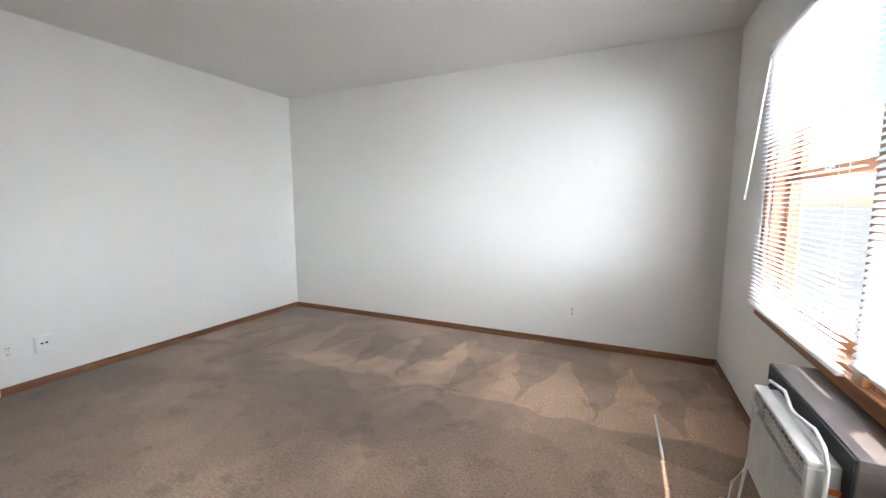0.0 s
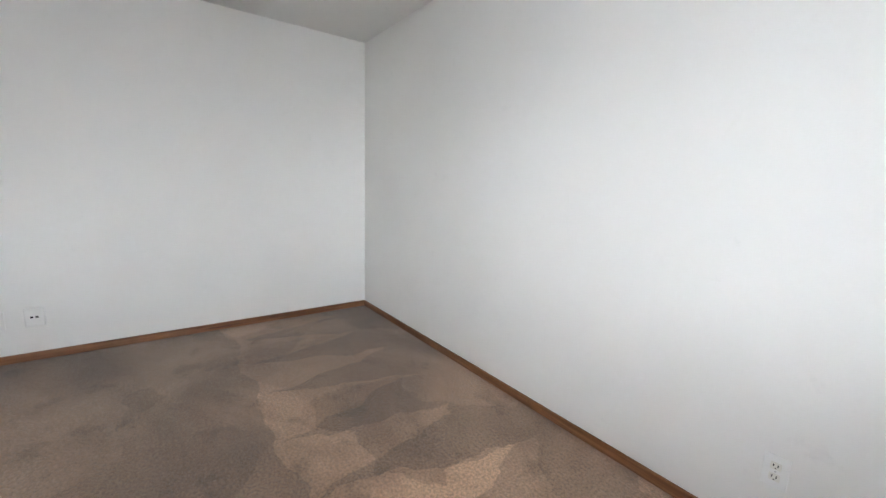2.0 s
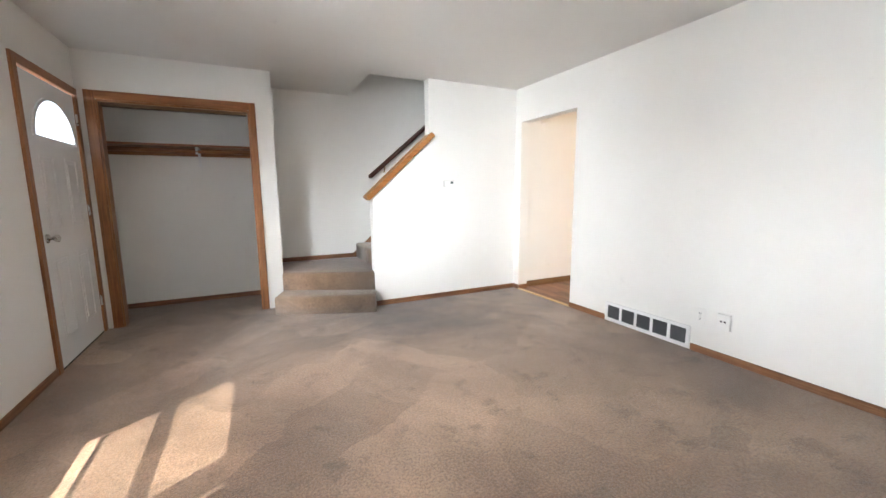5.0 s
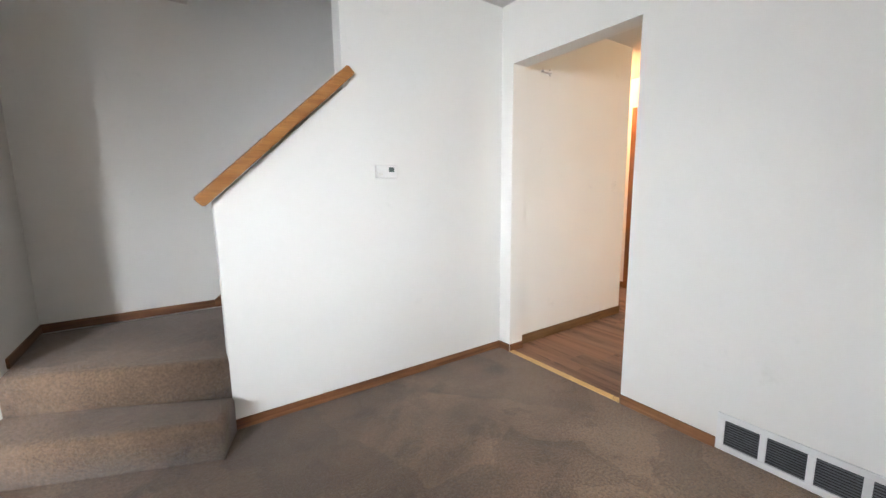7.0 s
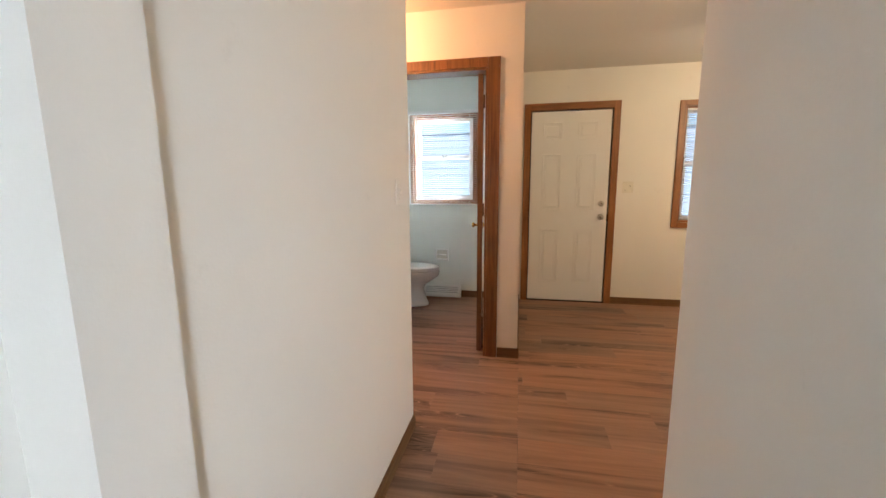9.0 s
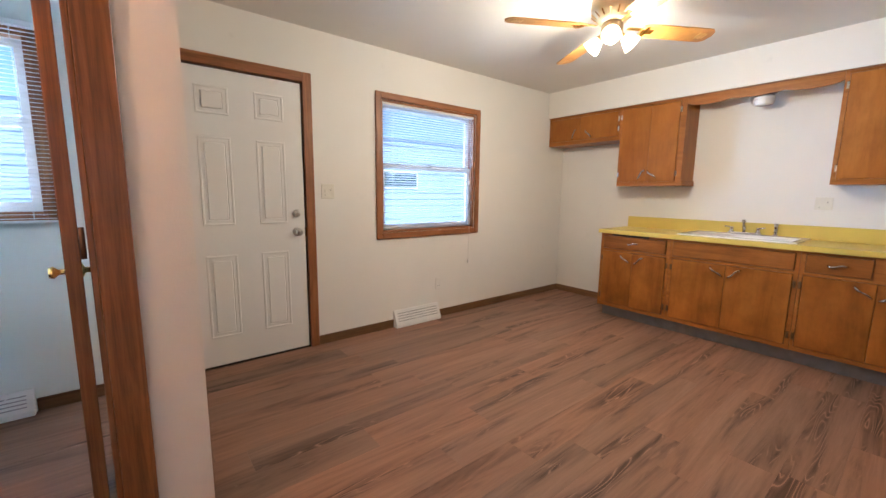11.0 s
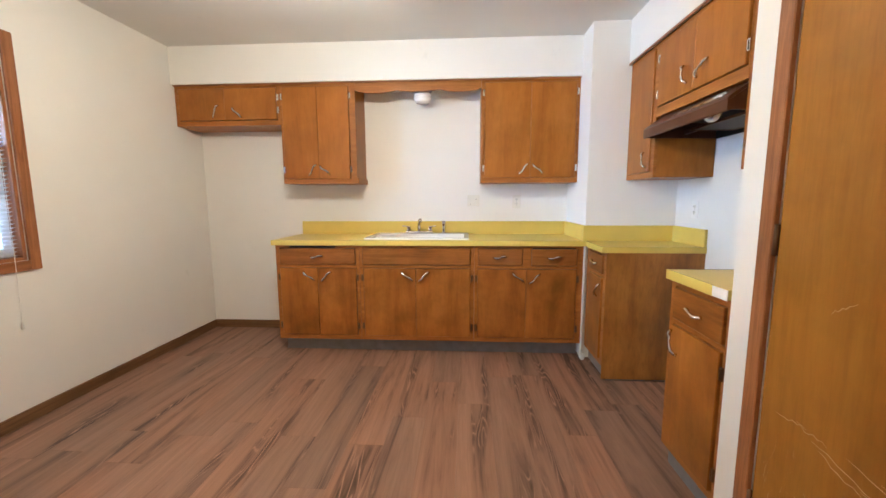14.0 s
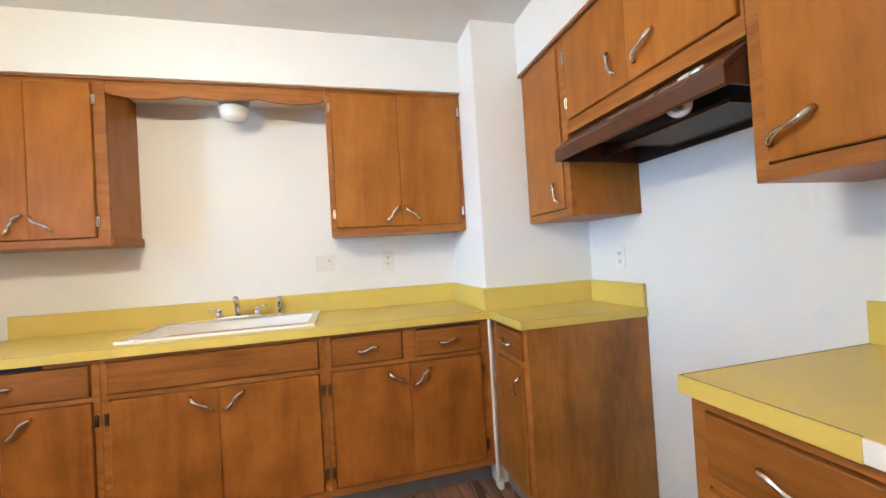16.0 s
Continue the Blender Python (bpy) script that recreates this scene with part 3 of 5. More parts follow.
shelf = empty_thing("closet_shelf", (0, -2.05, 1.70), "stained wood closet shelf with a hanging rod", "shelf")
part("board", box((-0.768, -2.228, 1.715), (XE - 0.002, -1.93, 1.735), 0.002), TRIM_H, shelf)
part("cleat", box((-0.768, -2.228, 1.635), (XE - 0.002, -2.208, 1.714), 0.002), TRIM_H, shelf)
part("front_cleat", box((-0.768, -2.207, 1.635), (-0.75, -1.95, 1.714), 0.002), TRIM, shelf)
part("rod", tube([(-0.75, -1.97, 1.665), (XE - 0.003, -1.97, 1.665)], 0.016, 12), TRIM_H, shelf, "", True)
part("bracket", boxes(((-0.16, -2.208, 1.52), (-0.135, -2.198, 1.712)), ((-0.16, -2.198, 1.70), (-0.135, -1.95, 1.712)), ((-0.158, -1.985, 1.64), (-0.137, -1.955, 1.70)), bevel=0.002), WHITE_METAL, shelf, "white metal shelf bracket")

# doorway strip
structure("trim_threshold", box((XW - 0.035, -0.979, 0.001), (XW + 0.012, -0.091, 0.008), 0.003), GOLD, "brass carpet strip across the doorway")
structure("doorway_sill", box((KE - 0.001, -0.979, -0.012), (XW - 0.035, -0.091, 0.0)), PLANK)


# ---- windows ----
def sash_window(name, plane, out, y0, y1, z0, z1, trim_w, thick, label, material=None, sash=None):
    """A double-hung window in an x wall: plane is the room side, out (+1 or -1) points outdoors."""
    w = empty_thing(name, (plane, (y0 + y1) / 2, z0), label, "window", kind="structure")
    m, mh = material or TRIM, TRIM_H

    def xs(a, b):
        return plane + out * a, plane + out * b

    def slab(nm, u0, u1, lo, hi, a, b, mat_, bev=0.003, par=w):
        p, q = xs(a, b)
        return part(nm, box((p, u0, lo), (q, u1, hi), bev), mat_, par)
    if trim_w:
        slab("casing", y0 - trim_w, y0, z0 - trim_w, z1 + trim_w, -0.018, 0.0, m)
        slab("casing", y1, y1 + trim_w, z0 - trim_w, z1 + trim_w, -0.018, 0.0, m)
        slab("casing", y0, y1, z1, z1 + trim_w, -0.018, 0.0, mh)
        slab("window_sill", y0, y1, z0 - trim_w, z0, -0.020, 0.0, mh)
    j = 0.02
    slab("jamb", y0, y0 + j, z0, z1, 0.001, thick, m)
    slab("jamb", y1 - j, y1, z0, z1, 0.001, thick, m)
    slab("head_jamb", y0 + j, y1 - j, z1 - j, z1, 0.001, thick, mh)
    slab("window_sill", y0 + j, y1 - j, z0, z0 + j, 0.001, thick + 0.03, mh)
    mid = (z0 + z1) / 2 + 0.02
    for nm, lo, hi, d in (("lower_sash", z0 + j, mid + 0.02, 0.055), ("upper_sash", mid - 0.02, z1 - j, 0.085)):
        p, q = xs(d, d + 0.028)
        s = part(nm, boxes(((p, y0 + j, lo), (q, y0 + j + 0.045, hi)), ((p, y1 - j - 0.045, lo), (q, y1 - j, hi)),
                           ((p, y0 + j + 0.045, lo), (q, y1 - j - 0.045, lo + 0.05)), ((p, y0 + j + 0.045, hi - 0.04), (q, y1 - j - 0.045, hi)), bevel=0.002), sash or WHITE_METAL, w, "stained wood sash" if sash else "white metal sash")
        p, q = xs(d + 0.012, d + 0.016)
        pane = part("pane", box((p, y0 + j + 0.045, lo + 0.05), (q, y1 - j - 0.045, hi - 0.04)), GLASS, s)
        pane.visible_shadow = False
    p, q = xs(0.04, 0.055)
    part("sash_lock", box((p, (y0 + y1) / 2 - 0.03, mid + 0.005), (q, (y0 + y1) / 2 + 0.03, mid + 0.03), 0.004), NICKEL, w)
    return w


SLATS = {}


def blind(plane, into, y0, y1, z0, z1, label, pitch=0.0215, tilt=0.0, wand=None, cord=None, material=None):
    """A slatted blind; into (+1 or -1) points into the room."""
    b = empty_thing("venetian_blind", (plane, (y0 + y1) / 2, z0), label, "blind", "window blinds")
    part("headrail", box((plane - 0.02, y0, z1 - 0.03), (plane + 0.02, y1, z1), 0.002), WHITE_METAL, b)
    part("bottom_rail", box((plane - 0.013, y0, z0), (plane + 0.013, y1, z0 + 0.014), 0.004), WHITE_METAL, b)
    key = round(y1 - y0, 3)
    if key not in SLATS:
        bm = bmesh.new()
        rows = []
        for k in range(5):
            x = -0.0125 + 0.00625 * k
            rows.append([bm.verts.new((x, s * (y1 - y0 - 0.006) / 2, 0.0022 * (1 - (x / 0.0125) ** 2))) for s in (-1, 1)])
        for r, q in zip(rows, rows[1:]):
            bm.faces.new((r[0], r[1], q[1], q[0]))
        me = bpy.data.meshes.new("slat")
        bm.to_mesh(me)
        bm.free()
        me.materials.append(material or SLAT)
        for p in me.polygons:
            p.use_smooth = True
        SLATS[key] = me
    n = int((z1 - 0.035 - z0 - 0.02) / pitch)
    for k in range(n + 1):
        s = new("slat", SLATS[key])
        s.parent = b
        s.matrix_basis = pose(0, 0, 0.024 + pitch * k, 0, tilt + random.uniform(-1.5, 1.5), 0)
    for u in (0.12, 0.88):
        y = y0 + (y1 - y0) * u
        part("ladder_cord", boxes(((plane - 0.0135, y - 0.0008, z0 + 0.01), (plane - 0.0125, y + 0.0008, z1 - 0.03)),
                                  ((plane + 0.0125, y - 0.0008, z0 + 0.01), (plane + 0.0135, y + 0.0008, z1 - 0.03))), PLASTIC, b)
    if wand:
        part("tilt_wand", tube(wand, 0.005, 6), PLASTIC, b, "clear plastic tilt wand", True)
    if cord:
        part("pull_cord", tube(cord, 0.0018, 5), PLASTIC, b)
        part("tassel", lathe([(0.002, 0.0), (0.007, -0.012), (0.008, -0.035), (0.001, -0.04)], cord[-1], sides=8), PLASTIC, b, "", True)
    return b


# living room: two double-hung units side by side under one casing
sash_window("window_1", XE, 1, 1.83, 2.80, 0.69, 1.985, 0.0, 0.12, "double-hung window with stained wood sashes", sash=TRIM_H)
sash_window("window_2", XE, 1, 0.80, 1.77, 0.69, 1.985, 0.0, 0.12, "double-hung window with stained wood sashes", sash=TRIM_H)
for a, b, m in (((XE - 0.018, 2.80, 0.637), (XE, 2.852, 2.037), TRIM), ((XE - 0.018, 0.748, 0.637), (XE, 0.80, 2.037), TRIM), ((XE - 0.018, 1.77, 0.69), (XE + 0.12, 1.83, 1.985), TRIM),
                ((XE - 0.018, 0.80, 1.985), (XE, 2.80, 2.037), TRIM_H), ((XE - 0.022, 0.80, 0.637), (XE, 2.80, 0.69), TRIM_H)):
    structure("trim_window", box(a, b, 0.003), m, "reddish oak window casing")
WHITE_BLIND = "white horizontal slat blind, lowered with open slats"
blind(XE - 0.042, -1, 1.835, 2.835, 0.693, 2.03, WHITE_BLIND, tilt=5, wand=[(XE - 0.05, 2.81, 1.95), (XE - 0.075, 2.83, 1.6), (XE - 0.10, 2.855, 1.25)])
blind(XE - 0.042, -1, 0.765, 1.765, 0.75, 2.03, "white horizontal slat blind hanging a little above the sill", tilt=-42)
sash_window("window_3", KW, -1, 1.075, 2.18, 0.89, 2.035, 0.055, 0.11, "wood-cased double-hung kitchen window")
blind(KW - 0.03, 1, 1.082, 2.173, 0.893, 2.025, "white horizontal slat blind, lowered with open slats", tilt=-16, wand=None,
      cord=[(KW + 0.0, 2.10, 1.99), (KW + 0.02, 2.105, 1.4), (KW + 0.022, 2.10, 0.90), (KW + 0.012, 2.10, 0.56)])
sash_window("window_4", KW, -1, -1.70, -1.005, 1.10, 2.04, 0.038, 0.11, "small wood-cased bathroom window", BATHTRIM)
blind(KW + 0.042, 1, -1.745, -0.965, 1.062, 2.083, "white slat blind hung over a dark window casing", tilt=4)


# ---- doors ----
def panel_door(name, plane, into, y0, y1, z0, z1, label, panels, rows):
    d = empty_thing(name, (plane, (y0 + y1) / 2, z0), label, "door", kind="structure")
    leaf = part("leaf", box((plane, y0, z0), (plane - into * 0.042, y1, z1), 0.002), DOOR_WHITE, d)
    for u0, u1 in panels:
        for lo, hi in rows:
            bm = bmesh.new()
            r = 0.014
            x = plane + into * 0.0005
            add_box(bm, (x, u0, lo), (x + into * 0.005, u1, lo + r), 0.002)
            add_box(bm, (x, u0, hi - r), (x + into * 0.005, u1, hi), 0.002)
            add_box(bm, (x, u0, lo + r), (x + into * 0.005, u0 + r, hi - r), 0.002)
            add_box(bm, (x, u1 - r, lo + r), (x + into * 0.005, u1, hi - r), 0.002)
            add_box(bm, (x, u0 + 0.035, lo + 0.035), (x + into * 0.006, u1 - 0.035, hi - 0.035), 0.0055)
            part("panel", bm, DOOR_WHITE, leaf)
    return d, leaf


def knob(parent, at, axis, material, label):
    a = Vector(axis)
    k = part("knob", lathe([(0.033, 0.0), (0.033, 0.004), (0.026, 0.009), (0.012, 0.014), (0.011, 0.03), (0.02, 0.038), (0.027, 0.05), (0.026, 0.06), (0.015, 0.066), (0.0, 0.067)], at, a, 20), material, parent, label, True)
    return k


kd, leaf = panel_door("door_1", KW - 0.004, 1, -0.40, 0.40, 0.012, 2.035, "white six-panel back door, closed, in an oak casing",
                      [(-0.28, -0.085), (0.075, 0.27)], [(0.215, 0.80), (1.01, 1.60), (1.745, 1.925)])
part("deadbolt", lathe([(0.03, 0.0), (0.03, 0.006), (0.022, 0.02), (0.018, 0.022), (0.0, 0.022)], (KW - 0.004, 0.335, 1.08), (1, 0, 0), 20), NICKEL, leaf, "round steel deadbolt", True)
knob(leaf, (KW - 0.004, 0.335, 0.94), (1, 0, 0), NICKEL, "round satin steel knob")
part("strike", box((KW - 0.003, 0.398, 0.90), (KW + 0.004, 0.415, 0.97), 0.001), BRONZE, kd)
# unseen sheet added behind the leaf so no daylight leaks round it
part("weather_seal", box((KW - 0.060, -0.41, -0.015), (KW - 0.0475, 0.41, 2.046)), DARK, kd, "black sheet added to stop light leaking round the door")
part("sweep", box((KW - 0.046, -0.409, -0.014), (KW + 0.0006, 0.409, 0.014)), DARK, kd, "black door sweep")
for a, b, m in (((KW - 0.05, 0.41, 0), (KW + 0.018, 0.477, 2.117), TRIM), ((KW - 0.05, -0.477, 0), (KW + 0.018, -0.41, 2.117), TRIM), ((KW - 0.05, -0.41, 2.046), (KW + 0.018, 0.41, 2.117), TRIM_H)):
    part("casing", box(a, b, 0.003), m, kd, "stained oak casing")

fd, leaf = panel_door("door_2", XE - 0.004, -1, -1.44, -0.55, 0.012, 2.035, "white front door with a fanlight, closed",
                      [(-1.31, -1.09), (-0.90, -0.68)], [(0.2, 0.78), (0.98, 1.5)])
arc = [(math.cos(math.pi * k / 16), math.sin(math.pi * k / 16)) for k in range(17)]
part("fanlight_frame", prism([(XE - 0.006, -0.995 + 0.36 * c, 1.62 + 0.30 * s) for c, s in arc] + [(XE - 0.006, -0.995 + 0.33 * c, 1.635 + 0.265 * s) for c, s in arc[::-1]], (-0.012, 0, 0)), DOOR_WHITE, leaf, "white arched frame")
# the pane glows by itself in place of daylight; the leaf behind is solid
FAN_GLASS, nt, b = shader("glowing_fanlight_glass", (0.75, 0.85, 1.0), 0.2)
b.inputs["Emission Color"].default_value = (0.75, 0.87, 1.0, 1)
b.inputs["Emission Strength"].default_value = 1.2
part("fanlight_pane", prism([(XE - 0.006, -0.995 + 0.33 * c, 1.635 + 0.265 * s) for c, s in arc], (-0.003, 0, 0)), FAN_GLASS, leaf, "frosted glass that glows in place of daylight")
knob(leaf, (XE - 0.004, -0.63, 0.93), (-1, 0, 0), NICKEL, "round satin steel knob")
for z in (0.25, 1.05, 1.80):
    part("hinge", tube([(XE - 0.014, -1.443, z), (XE - 0.014, -1.443, z + 0.09)], 0.008), NICKEL, fd, "", True)
part("sweep", box((XE - 0.003, -1.44, 0.0), (XE + 0.044, -0.55, 0.013)), DARK, fd, "black door sweep")
for a, b, m in (((XE - 0.018, -1.508, 0), (XE + 0.05, -1.45, 2.11), TRIM), ((XE - 0.018, -0.54, 0), (XE + 0.05, -0.48, 2.11), TRIM), ((XE - 0.018, -1.45, 2.046), (XE + 0.05, -0.54, 2.11), TRIM_H)):
    part("casing", box(a, b, 0.003), m, fd, "stained oak casing")

# bathroom door, open into the bathroom
bd = empty_thing("door_3", (-6.13, -0.765, 0), "brown wooden bathroom door standing open", "door", kind="structure")
swing = Matrix.Translation((-6.125, -0.772, 0)) @ pose(0, 0, 0, 0, 0, 5)
bm = box((-0.63, -0.036, 0.012), (0, 0, 2.03), 0.002)
bmesh.ops.transform(bm, matrix=swing, verts=bm.verts)
leaf = part("leaf", bm, BATHTRIM, bd)
for sy, ax in ((-0.036, -1), (0.0, 1)):
    at = swing @ Vector((-0.57, sy, 0.93))
    part("knob", lathe([(0.028, 0), (0.028, 0.005), (0.011, 0.012), (0.011, 0.028), (0.024, 0.042), (0.02, 0.056), (0, 0.058)], at, swing.to_3x3() @ Vector((0, ax, 0)), 18), BRASS, leaf, "antique brass knob", True)
for z in (0.2, 1.05, 1.8):
    part("hinge", tube([(-6.118, -0.765, z), (-6.118, -0.765, z + 0.09)], 0.007), BRONZE, bd, "", True)
for a, b, m in (((-6.19, -0.75, 0), (-6.053, -0.735, 2.05), BATHTRIM), ((-6.068, -0.7345, 0), (-6.052, -0.652, 2.117), BATHTRIM), ((-6.068, -1.552, 0), (-6.052, -1.4785, 2.117), BATHTRIM),
                ((-6.19, -1.478, 0), (-6.053, -1.465, 2.05), BATHTRIM), ((-6.19, -1.4645, 2.035), (-6.053, -0.7505, 2.05), BATHTRIM), ((-6.068, -1.478, 2.0525), (-6.052, -0.7355, 2.117), BATHTRIM)):
    part("casing", box(a, b, 0.002), m, bd, "dark stained casing")

# pantry double doors
pd = empty_thing("door_4", (-4.355, 0.735, 0), "golden brown veneer pantry double doors, closed, with scuffs", "door", kind="structure")
for y0, y1, ky in ((0.738, 1.366, 0.793), (0.104, 0.732, 0.685)):
    leaf = part("leaf", box((-4.357, y0, 0.012), (-4.322, y1, 2.033), 0.003), CLOSET_WOOD, pd)
    part("knob", lathe([(0.032, 0), (0.032, 0.003), (0.028, 0.007), (0.010, 0.012), (0.009, 0.03), (0.014, 0.036), (0.020, 0.055), (0.024, 0.066), (0.024, 0.07), (0.018, 0.071), (0.012, 0.069), (0, 0.069)], (-4.357, ky, 0.94), (-1, 0, 0), 22), BRASS, leaf, "polished brass knob", True)
    part("latch_plate", box((-4.360, (y0 if y0 > 0.7 else y1 - 0.006), 0.90), (-4.3575, (y0 + 0.006 if y0 > 0.7 else y1), 0.98)), BRONZE, leaf)
# pale scratches where something has rubbed along the leaf
SCUFF = paint("scratched_varnish", (0.50, 0.31, 0.14), 0.7, 0.3, 300.0, 0.2)
scratch_rng = random.Random(11)
for y, z, run, drop in ((1.19, 0.59, 0.16, 0.035), (1.17, 0.575, 0.13, 0.04), (1.10, 0.60, 0.20, 0.03), (1.06, 0.555, 0.17, 0.01), (1.02, 0.60, 0.16, 0.05),
                        (1.31, 0.605, 0.10, -0.005), (1.24, 0.61, 0.09, 0.01), (0.98, 0.56, 0.10, 0.012), (0.95, 0.605, 0.14, -0.03), (1.18, 0.935, 0.06, -0.04)):
    path = [(-4.3571, y - run * k / 7, z - drop * k / 7 + scratch_rng.uniform(-0.006, 0.006)) for k in range(8)]
    part("scuff", tube(path, [0.0003 + 0.0011 * math.sin(math.pi * (k + 0.5) / 8) for k in range(8)], 5), SCUFF, pd, "pale scratch in the varnish")
for z in (0.22, 1.05, 1.82):
    for y in (1.369, 0.101):
        part("hinge", tube([(-4.362, y, z), (-4.362, y, z + 0.09)], 0.0075), BRONZE, pd, "", True)
for a, b, m in (((-4.373, 1.37, 0), (-4.355, 1.425, 2.10), TRIM), ((-4.373, 0.045, 0), (-4.355, 0.10, 2.10), TRIM), ((-4.373, 0.10, 2.043), (-4.355, 1.37, 2.10), TRIM_H)):
    part("casing", box(a, b, 0.003), m, pd, "varnished oak casing")

# ---- kitchen cabinets ----
NY, EX = YN - 0.002, KE - 0.002


def at_side(side, u, d, z):
    """A place on the north or east kitchen wall: u along it, d out from it."""
    return (u, NY - d, z) if side == "N" else (EX - d, u, z)


def side_box(side, u0, u1, d0, d1, z0, z1, bevel=0.0):
    return box(at_side(side, u0, d0, z0), at_side(side, u1, d1, z1), bevel)


def pull(side, parent, u, d, z, slope, length=0.110):
    """A wavy chrome pull centred at u, z, leaning by slope degrees from level."""
    c, s = math.cos(radians(slope)), math.sin(radians(slope))
    path, radii = [], []
    for k in range(11):
        f = k / 10 - 0.5
        along, wave = f * length, 0.006 * math.sin(2 * math.pi * f)
        off = 0.004 + 0.02 * (1 - (2 * f) ** 4)
        path.append(at_side(side, u + along * c - wave * s, d + off, z + along * s + wave * c))
        radii.append(0.0046 + 0.0036 * abs(math.sin(math.pi * (f * 1.6))))
    return part("handle", tube(path, radii, 8), CHROME, parent, "wavy chrome pull", True)


def hinge(side, parent, u, d, z, material, tall=0.05):
    return part("hinge", boxes((at_side(side, u - 0.008, d - 0.004, z), at_side(side, u + 0.008, d + 0.004, z + tall)),
                               (at_side(side, u - 0.003, d + 0.004, z + 0.006), at_side(side, u + 0.003, d + 0.009, z + tall - 0.006)), bevel=0.0015), material, parent)


def face_frame(side, u0, u1, z0, z1, depth, openings, gap=0.004):
    """Stiles and rails round openings (u0, u1, z0, z1), with a gap left open round each leaf."""
    holes = [(a - gap, b + gap, lo - gap, hi + gap) for a, b, lo, hi in openings]
    levels = sorted({z0, z1, *[min(max(h[k], z0), z1) for h in holes for k in (2, 3)]})
    bm = bmesh.new()
    for lo, hi in zip(levels, levels[1:]):
        at = u0
        for a, b, p, q in sorted(h for h in holes if h[2] < (lo + hi) / 2 < h[3]):
            if a - at > 0.0005:
                add_box(bm, at_side(side, at, depth - 0.019, lo), at_side(side, a, depth, hi))
            at = max(at, b)
        if u1 - at > 0.0005:
            add_box(bm, at_side(side, at, depth - 0.019, lo), at_side(side, u1, depth, hi))
    return bm


def cabinet(name, side, u0, u1, z0, z1, depth, label, doors=(), drawers=(), group="", hinges=None, front_gap=()):
    """doors: (u0, u1, z0, z1, pull u, pull z, slope, hinge u or None); drawers: (u0, u1, z0, z1, pull or None)."""
    c = empty_thing(name, at_side(side, (u0 + u1) / 2, depth / 2, z0), label, "cabinet", group)
    part("body", side_box(side, u0, u1, 0.0, depth - 0.019, z0, z1, 0.0015), CAB, c)
    part("face_frame", face_frame(side, u0, u1, z0, z1, depth, [d[:4] for d in doors] + [d[:4] for d in drawers]), FRAME_WOOD, c)
    for k, (a, b, lo, hi, pu, pz, slope, hu) in enumerate(doors):
        # leaves of a pair meet in a hairline seam
        for a2, b2 in [d[:2] for i, d in enumerate(doors) if i != k]:
            if 0 < a2 - b < 0.02:
                b = (b + a2) / 2 - 0.0006
            elif 0 < a - b2 < 0.02:
                a = (a + b2) / 2 + 0.0006
        dr = part("door", side_box(side, a, b, depth - 0.016, depth + 0.011, lo, hi, 0.003), CAB_LOW if z0 < 1 else CAB, c)
        if pu is not None:
            pull(side, dr, pu, depth + 0.011, pz, slope)
        if hu is not None:
            for hz in (lo + 0.05, hi - 0.1):
                hinge(side, dr, hu, depth + 0.005, hz, hinges or CHROME)
    for a, b, lo, hi, has in drawers:
        dr = part("drawer" if has else "false_front", side_box(side, a, b, depth - 0.016, depth + 0.011, lo, hi, 0.003), CAB_H, c)
        if has:
            pull(side, dr, (a + b) / 2, depth + 0.011, (lo + hi) / 2, 4, 0.10)
    # a near-black strip stands in for the shade inside the open slot
    for a, b, lo, hi in front_gap:
        part("slot", side_box(side, a, b, depth - 0.01, depth + 0.001, lo, hi), DARK, c, "near-black strip for the shade in an empty bread-board slot")
    return c


WALLCAB = "honey-brown veneered wall cabinet with chrome pulls"
cabinet("wall_cabinet", "N", KW + 0.002, -6.772, 1.822, 2.145, 0.300, "short honey-brown wall cabinet over the fridge space",
        [(-7.625, -7.245, 1.865, 2.115, -7.308, 1.934, 62, None), (-7.228, -6.80, 1.865, 2.115, -7.129, 1.924, -50, -6.788)], group="kitchen wall cabinets")
cabinet("wall_cabinet", "N", -6.770, -6.150, 1.345, 2.145, 0.300, WALLCAB,
        [(-6.752, -6.468, 1.385, 2.118, -6.515, 1.455, 52, -6.757), (-6.457, -6.205, 1.385, 2.118, -6.412, 1.455, -42, -6.196)], group="kitchen wall cabinets")
lone("cabinet_bottom_block", box((-6.149, NY - 0.005, 1.346), (-6.138, NY - 0.298, 1.392), 0.002), FRAME_WOOD, "pale wood rail along the wall cabinet's lower side", "trim", (-6.144, 3.56, 1.346))
cabinet("wall_cabinet", "N", -5.137, -4.372, 1.345, 2.145, 0.300, WALLCAB,
        [(-5.108, -4.752, 1.385, 2.118, -4.802, 1.452, 46, -5.116), (-4.741, -4.397, 1.385, 2.118, -4.690, 1.451, -46, -4.388)], group="kitchen wall cabinets")
# scalloped valance between the wall cabinets, over the sink
pts = []
for k in range(41):
    u = -6.149 + (6.149 - 5.138) * k / 40
    f = (k / 40) * 2 - 1
    drop = 2.084 - 0.026 * abs(math.cos(1.5 * math.pi * f)) ** 0.6 + 0.006 * (abs(f) < 0.2)
    pts.append((u, NY - 0.284, drop))
pts += [(-5.138, NY - 0.284, 2.145), (-6.149, NY - 0.284, 2.145)]
lone("valance", prism(pts, (0, -0.017, 0)), FRAME_WOOD, "scalloped stained wood valance over the sink", "valance", (-5.64, NY - 0.29, 2.07))
